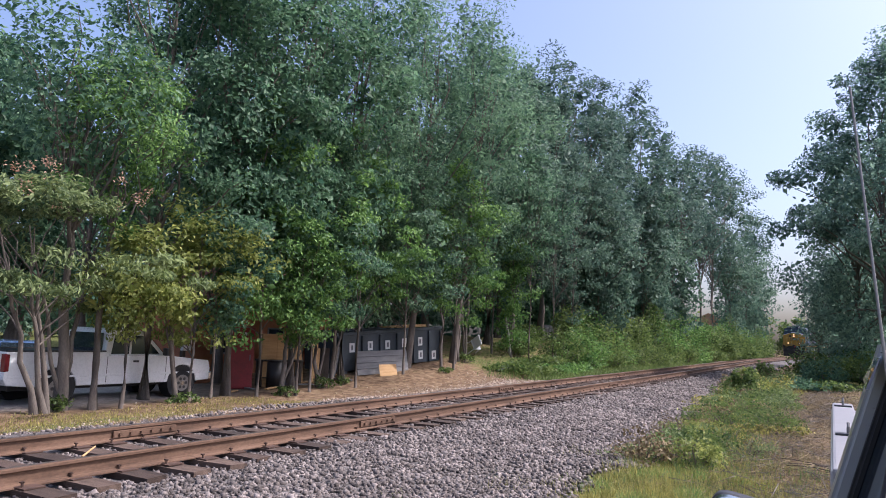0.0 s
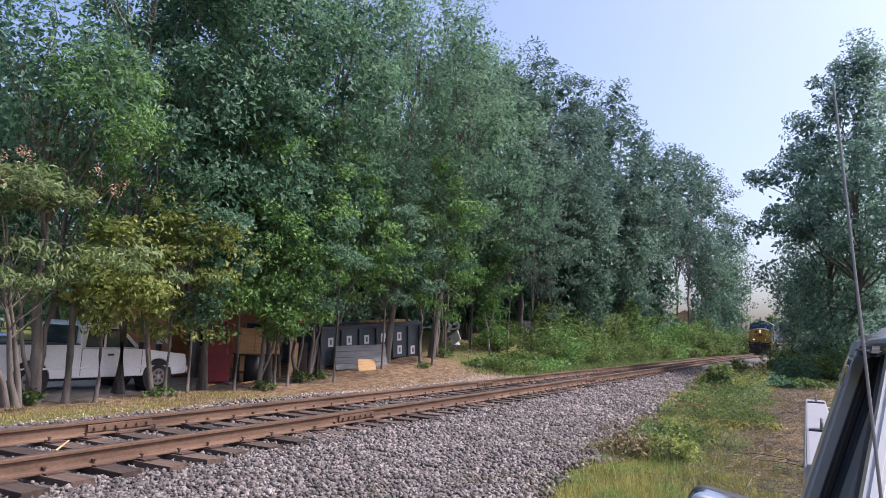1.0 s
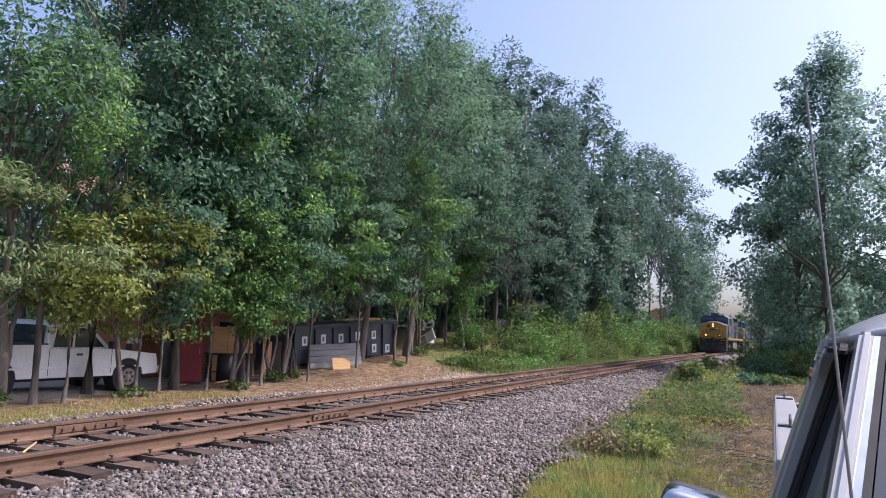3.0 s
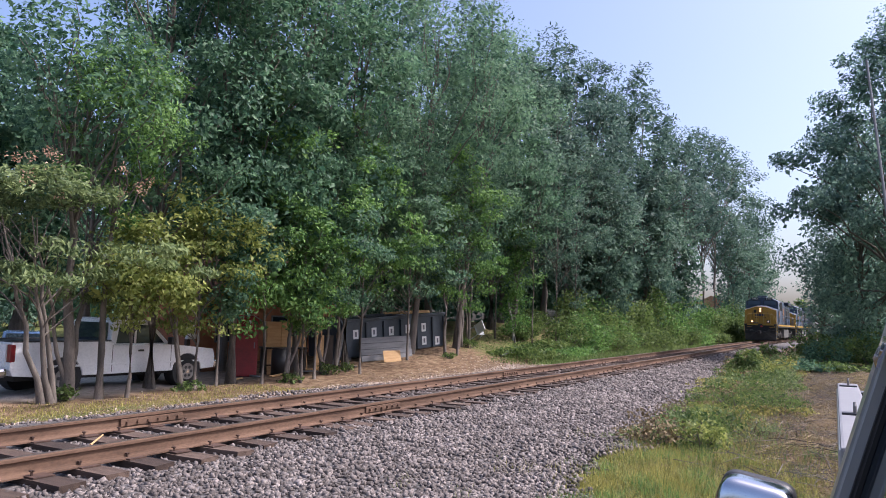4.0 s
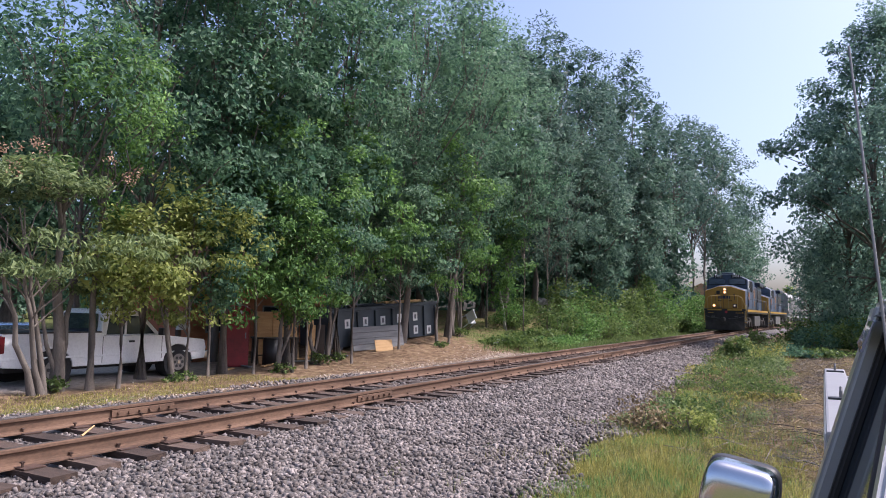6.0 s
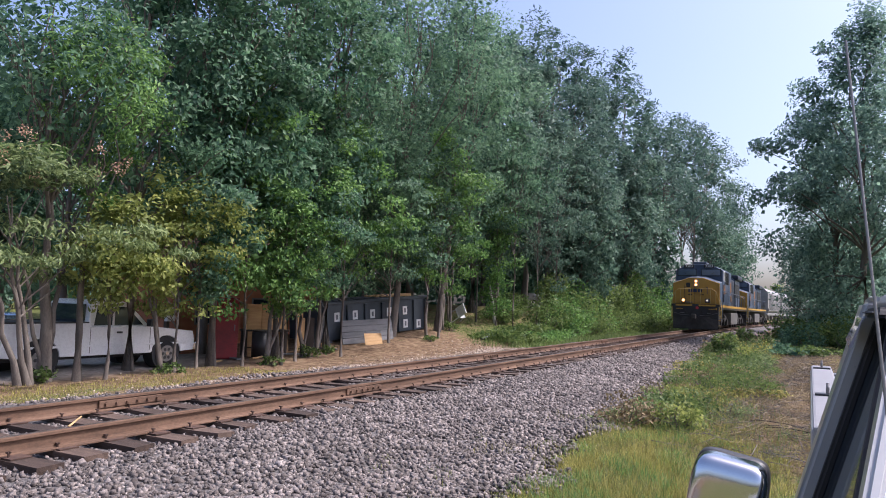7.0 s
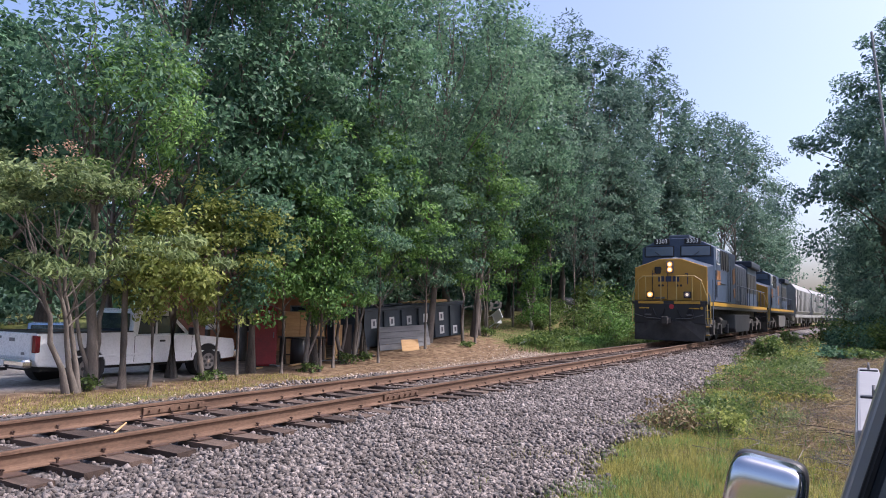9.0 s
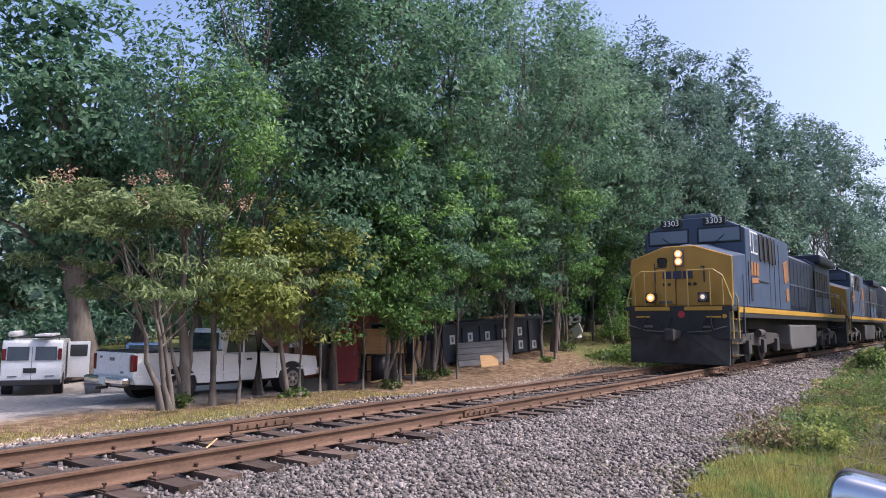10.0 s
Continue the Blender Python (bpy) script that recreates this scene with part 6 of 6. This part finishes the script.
        d = part("ditch_light", box((0.15, s * 0.76, 2.02), (0.14, 0.30, 0.28), 0.02), M["loco_black"], t, "black ditch lamp housing")
        part("bezel", cyl((0.085, s * 0.76, 2.03), (0.066, s * 0.76, 2.03), 0.12, seg=18), M["lamp_halo"] if s > 0 else M["lamp_bezel"], d, "ring glowing orange for the lamp's flare" if s > 0 else "dull metal lamp bezel")
        part("lamp", cyl((0.07, s * 0.76, 2.03), (0.058, s * 0.76, 2.03), 0.062, seg=18), M["lamp_on"] if s > 0 else M["lamp_dim"], d, "lit lamp" if s > 0 else "faintly lit lamp")
    hl = part("headlight", box((0.16, 0, 3.20), (0.10, 0.30, 0.50), 0.02), M["lamp_bezel"], t, "headlamp housing", m=pose(N, 0, 0))
    for z in (3.32, 3.09):
        part("bezel", cyl((0.112, 0, z), (0.098, 0, z), 0.11, seg=18), M["lamp_halo"], hl, "ring glowing orange for the lamp's flare")
        part("lamp", cyl((0.10, 0, z), (0.088, 0, z), 0.062, seg=18), M["lamp_on"], hl, "lit lamp")
    part("nose_port", box((0.155, 0.50, 3.06), (0.05, 0.28, 0.32), 0.06), M["loco_black"], t, "dark rounded nose window", m=pose(N, 0, 0))
    nd = part("nose_door", box((0.16, 0.42, 2.45), (0.035, 0.62, 1.25), 0.015), M["loco_yellow"], t, m=pose(N, 0, 0))
    for dy in (0.73, 0.11):
        part("door_edge", box((0.145, dy, 2.45), (0.02, 0.02, 1.25)), M["loco_black"], nd)
    part("door_kick_plate", box((0.14, 0.42, 1.90), (0.02, 0.40, 0.08), 0.004), M["tank"], nd)
    # emblem as plain dark shapes
    for y0, wd in ((0.36, 0.26), (0.06, 0.24), (-0.25, 0.27)):
        part("emblem_shape", box((0.142, y0, 2.70), (0.02, wd, 0.23), 0.006, rx=0), M["logo"], t, m=pose(N, 0, 0))
    for s in (-1, 1):
        part("emblem_bracket", box((0.145, s * 0.72, 2.70), (0.02, 0.035, 0.46), 0.004), M["logo"], t, m=pose(N, 0, 0))
        part("emblem_bracket", box((0.145, s * 0.67, 2.92), (0.02, 0.10, 0.035), 0.004), M["logo"], t, m=pose(N, 0, 0))
        for dy in (0.30, 0.45):
            part("step_hole", cyl((0.16, s * dy, 2.42), (0.14, s * dy, 2.42), 0.05, seg=12), M["loco_black"], t, m=pose(N, 0, 0))
    # pilot and coupler
    part("pilot_plate", box((0.22, 0, 1.25), (0.16, 2.9, 0.85), 0.03), M["loco_black"], t, "black front plate")
    slab("snow_plough", [(-0.15, -0.35, 0.12), (0.10, -1.42, 0.12), (0.22, -1.45, 0.95), (0.06, -0.35, 0.95), (0.06, 0.35, 0.95), (0.22, 1.45, 0.95), (0.10, 1.42, 0.12), (-0.15, 0.35, 0.12)],
         [(0.20, -0.35, 0.12), (0.30, -1.40, 0.12), (0.34, -1.42, 0.95), (0.26, -0.35, 0.95), (0.26, 0.35, 0.95), (0.34, 1.42, 0.95), (0.30, 1.40, 0.12), (0.20, 0.35, 0.12)], M["under"], "dusty dark snow plough", 0.0)
    cp = part("coupler", box((-0.12, 0, 0.95), (0.55, 0.20, 0.24), 0.04), M["under"], t, "knuckle coupler")
    part("knuckle", box((-0.40, 0.05, 0.95), (0.20, 0.28, 0.34), 0.06), M["under"], cp)
    part("marker_disc", cyl((0.135, -0.12, 1.53), (0.12, -0.12, 1.53), 0.10, seg=18), M["red_reflector"], t, "round red plate")
    part("yellow_disc", cyl((0.135, -1.32, 1.48), (0.12, -1.32, 1.48), 0.06, seg=14), M["stripe"], t)
    for s in (-1, 1):
        arc = [(0.08, s * (0.25 + 0.5 * k / 6) - 0.1, 1.45 - 0.42 * math.sin(math.pi * k / 6)) for k in range(7)]
        part("air_hose", pipe(arc, 0.025), M["black_rubber"], t, "drooping air hose")
        part("uncoupling_lever", pipe([(0.05, s * 0.3, 1.02), (0.03, s * 0.9, 1.06), (0.05, s * 1.4, 1.20)], 0.016), M["tank"], t)
        part("bracket", box((0.10, s * 0.85, 1.18), (0.08, 0.26, 0.07), 0.01), M["tank"], t)
    # fuel tank and bogies
    part("fuel_tank", prism([(8.0, 1.25), (13.4, 1.25), (13.4, 0.55), (13.1, 0.35), (8.3, 0.35), (8.0, 0.55)], -1.5, 1.5, 0.06), M["tank"], t, "dusty grey fuel tank")
    part("underframe", box((11, 0, 1.35), (20.5, 1.6, 0.5), 0.03), M["under"], t)
    wheels = []
    for cx in (4.6, 17.6):
        bg = part("bogie", box((cx, 0, 0.75), (4.6, 1.3, 0.35), 0.04), M["under"], t, "three-axle bogie")
        for s in (-1, 1):
            part("side_frame", prism([(cx - 2.5, 0.70), (cx - 2.3, 0.95), (cx - 0.9, 1.0), (cx + 0.9, 1.0), (cx + 2.3, 0.95), (cx + 2.5, 0.70), (cx + 1.6, 0.62), (cx, 0.55), (cx - 1.6, 0.62)], s * 1.08, s * 1.28, 0.03), M["under"], bg)
            for dx in (-1.95, 0.0, 1.95):
                part("axle_box", box((cx + dx, s * 1.30, 0.56), (0.36, 0.16, 0.44), 0.03), M["under"], bg)
                part("spring", cyl((cx + dx + 0.42, s * 1.22, 0.55), (cx + dx + 0.42, s * 1.22, 0.92), 0.10, seg=12), M["under"], bg)
            part("brake_cylinder", cyl((cx - 1.0, s * 1.38, 0.98), (cx - 0.4, s * 1.38, 0.98), 0.12, seg=12), M["under"], bg)
            part("sand_pipe", pipe([(cx - 2.6, s * 1.15, 1.2), (cx - 2.75, s * 1.0, 0.6), (cx - 2.6, s * 0.8, 0.12)], 0.03), M["under"], bg)
        for dx in (-1.95, 0.0, 1.95):
            b = bmesh.new()
            for s in (-1, 1):
                cyl((0, s * 0.70, 0), (0, s * 0.82, 0), 0.53, seg=28, bm=b)
                cyl((0, s * 0.66, 0), (0, s * 0.70, 0), 0.56, seg=28, bm=b)
                for k in range(4):
                    a = math.tau * k / 4
                    cyl((0.3 * math.cos(a), s * 0.82, 0.3 * math.sin(a)), (0.3 * math.cos(a), s * 0.835, 0.3 * math.sin(a)), 0.05, seg=8, bm=b)
            cyl((0, -0.7, 0), (0, 0.7, 0), 0.10, seg=12, bm=b)
            wheels.append((part("wheelset", b, M["under"], t, m=pose(cx + dx, 0, 0.53)), cx + dx))
    return t, wheels


def hopper_car():
    t = thing("hopper_car", pose(0, 0, 0), "pale grey covered hopper wagon in the train", "freight wagon", "hopper wagons of the train")
    sec = [(-1.0, 1.1), (-1.55, 1.7), (-1.58, 3.9), (-1.1, 4.45), (0, 4.62), (1.1, 4.45), (1.58, 3.9), (1.55, 1.7), (1.0, 1.1)]
    b = bmesh.new()
    rings = [[b.verts.new((x, y, z)) for y, z in sec] for x in (0.9, 2.0, 16.0, 17.1)]
    for v in rings[0] + rings[3]:
        v.co.z = max(v.co.z, 2.3)
    for r0, r1 in zip(rings, rings[1:]):
        for i in range(len(sec)):
            b.faces.new((r0[i], r0[(i + 1) % len(sec)], r1[(i + 1) % len(sec)], r1[i]))
    b.faces.new(rings[0]), b.faces.new(rings[3][::-1])
    bmesh.ops.recalc_face_normals(b, faces=b.faces[:])
    part("body", b, M["hopper"], t)
    for s in (-1, 1):
        for k in range(11):
            part("rib", box((2.0 + 1.4 * k, s * 1.59, 2.8), (0.10, 0.08, 2.1), 0.01), M["hopper"], t)
        part("side_sill", box((9, s * 1.5, 1.25), (17.6, 0.12, 0.3), 0.02), M["hopper"], t)
        part("marking", box((5.2, s * 1.585, 3.2), (2.2, 0.02, 0.35), 0.005), M["mark"], t)
        part("roof_walk", box((9, s * 0.45, 4.62), (16.0, 0.3, 0.04), 0.005), M["tank"], t)
        part("end_ladder", box((0.75, s * 1.35, 2.6), (0.04, 0.4, 2.6), 0.01), M["hopper"], t)
    for k in range(3):
        part("discharge_chute", prism([(3.4 + 4.0 * k, 1.5), (6.6 + 4.0 * k, 1.5), (5.5 + 4.0 * k, 0.45), (4.5 + 4.0 * k, 0.45)], -0.9, 0.9, 0.02), M["hopper"], t)
    for cx in (2.2, 15.8):
        bg = part("bogie", box((cx, 0, 0.6), (2.4, 2.2, 0.3), 0.05), M["under"], t)
        for dx in (-0.9, 0.9):
            wb = bmesh.new()
            for s in (-1, 1):
                cyl((cx + dx, s * 0.70, 0.46), (cx + dx, s * 0.83, 0.46), 0.46, seg=22, bm=wb)
            part("wheelset", wb, M["under"], bg)
    part("coupler", box((0.2, 0, 0.9), (1.2, 0.2, 0.25), 0.03), M["under"], t)
    part("coupler", box((17.8, 0, 0.9), (1.0, 0.2, 0.25), 0.03), M["under"], t)
    part("underframe", box((9, 0, 1.05), (17.4, 0.7, 0.35), 0.02), M["under"], t)
    return t


def train_at(t):
    """Where the leading nose is: a steady run towards the eye."""
    return 20.3 + 9.75 * (10 - t)


lead, lead_wheels = locomotive("dark blue and yellow diesel locomotive leading the train")
second = copy_thing(lead, pose(22.7, 0, 0))
tagged(second, "dark blue and yellow diesel locomotive coupled second")
wagons = [hopper_car()]
for k in range(4):
    wagons.append(copy_thing(wagons[0], pose(0, 0, 0)))
OFFSETS = [(lead, 0.0), (second, 22.7)] + [(w, 45.6 + 18.4 * k) for k, w in enumerate(wagons)]


def on_line(x):
    """A vehicle with its front at x, its bogies standing on the rails."""
    xa, xb = x + 4.0, x + 16.0
    ya, yb = float(bend(xa)), float(bend(xb))
    slope = (yb - ya) / (xb - xa)
    return pose(x, TRACK_Y + ya - slope * 4.0, 0, 0, 0, math.degrees(math.atan(slope)))


def motions():
    times = [0.5 * k for k in range(21)]
    for ob, off in OFFSETS:
        walk(ob, [(t, on_line(train_at(t) + off)) for t in times])
    # wheels roll along the rails
    steps = [k / 15 for k in range(151)]
    for w, cx in lead_wheels:
        walk(w, [(t, pose(cx, 0, 0.53, 0, -math.degrees(9.75 * t / 0.53), 0)) for t in steps])


motions()
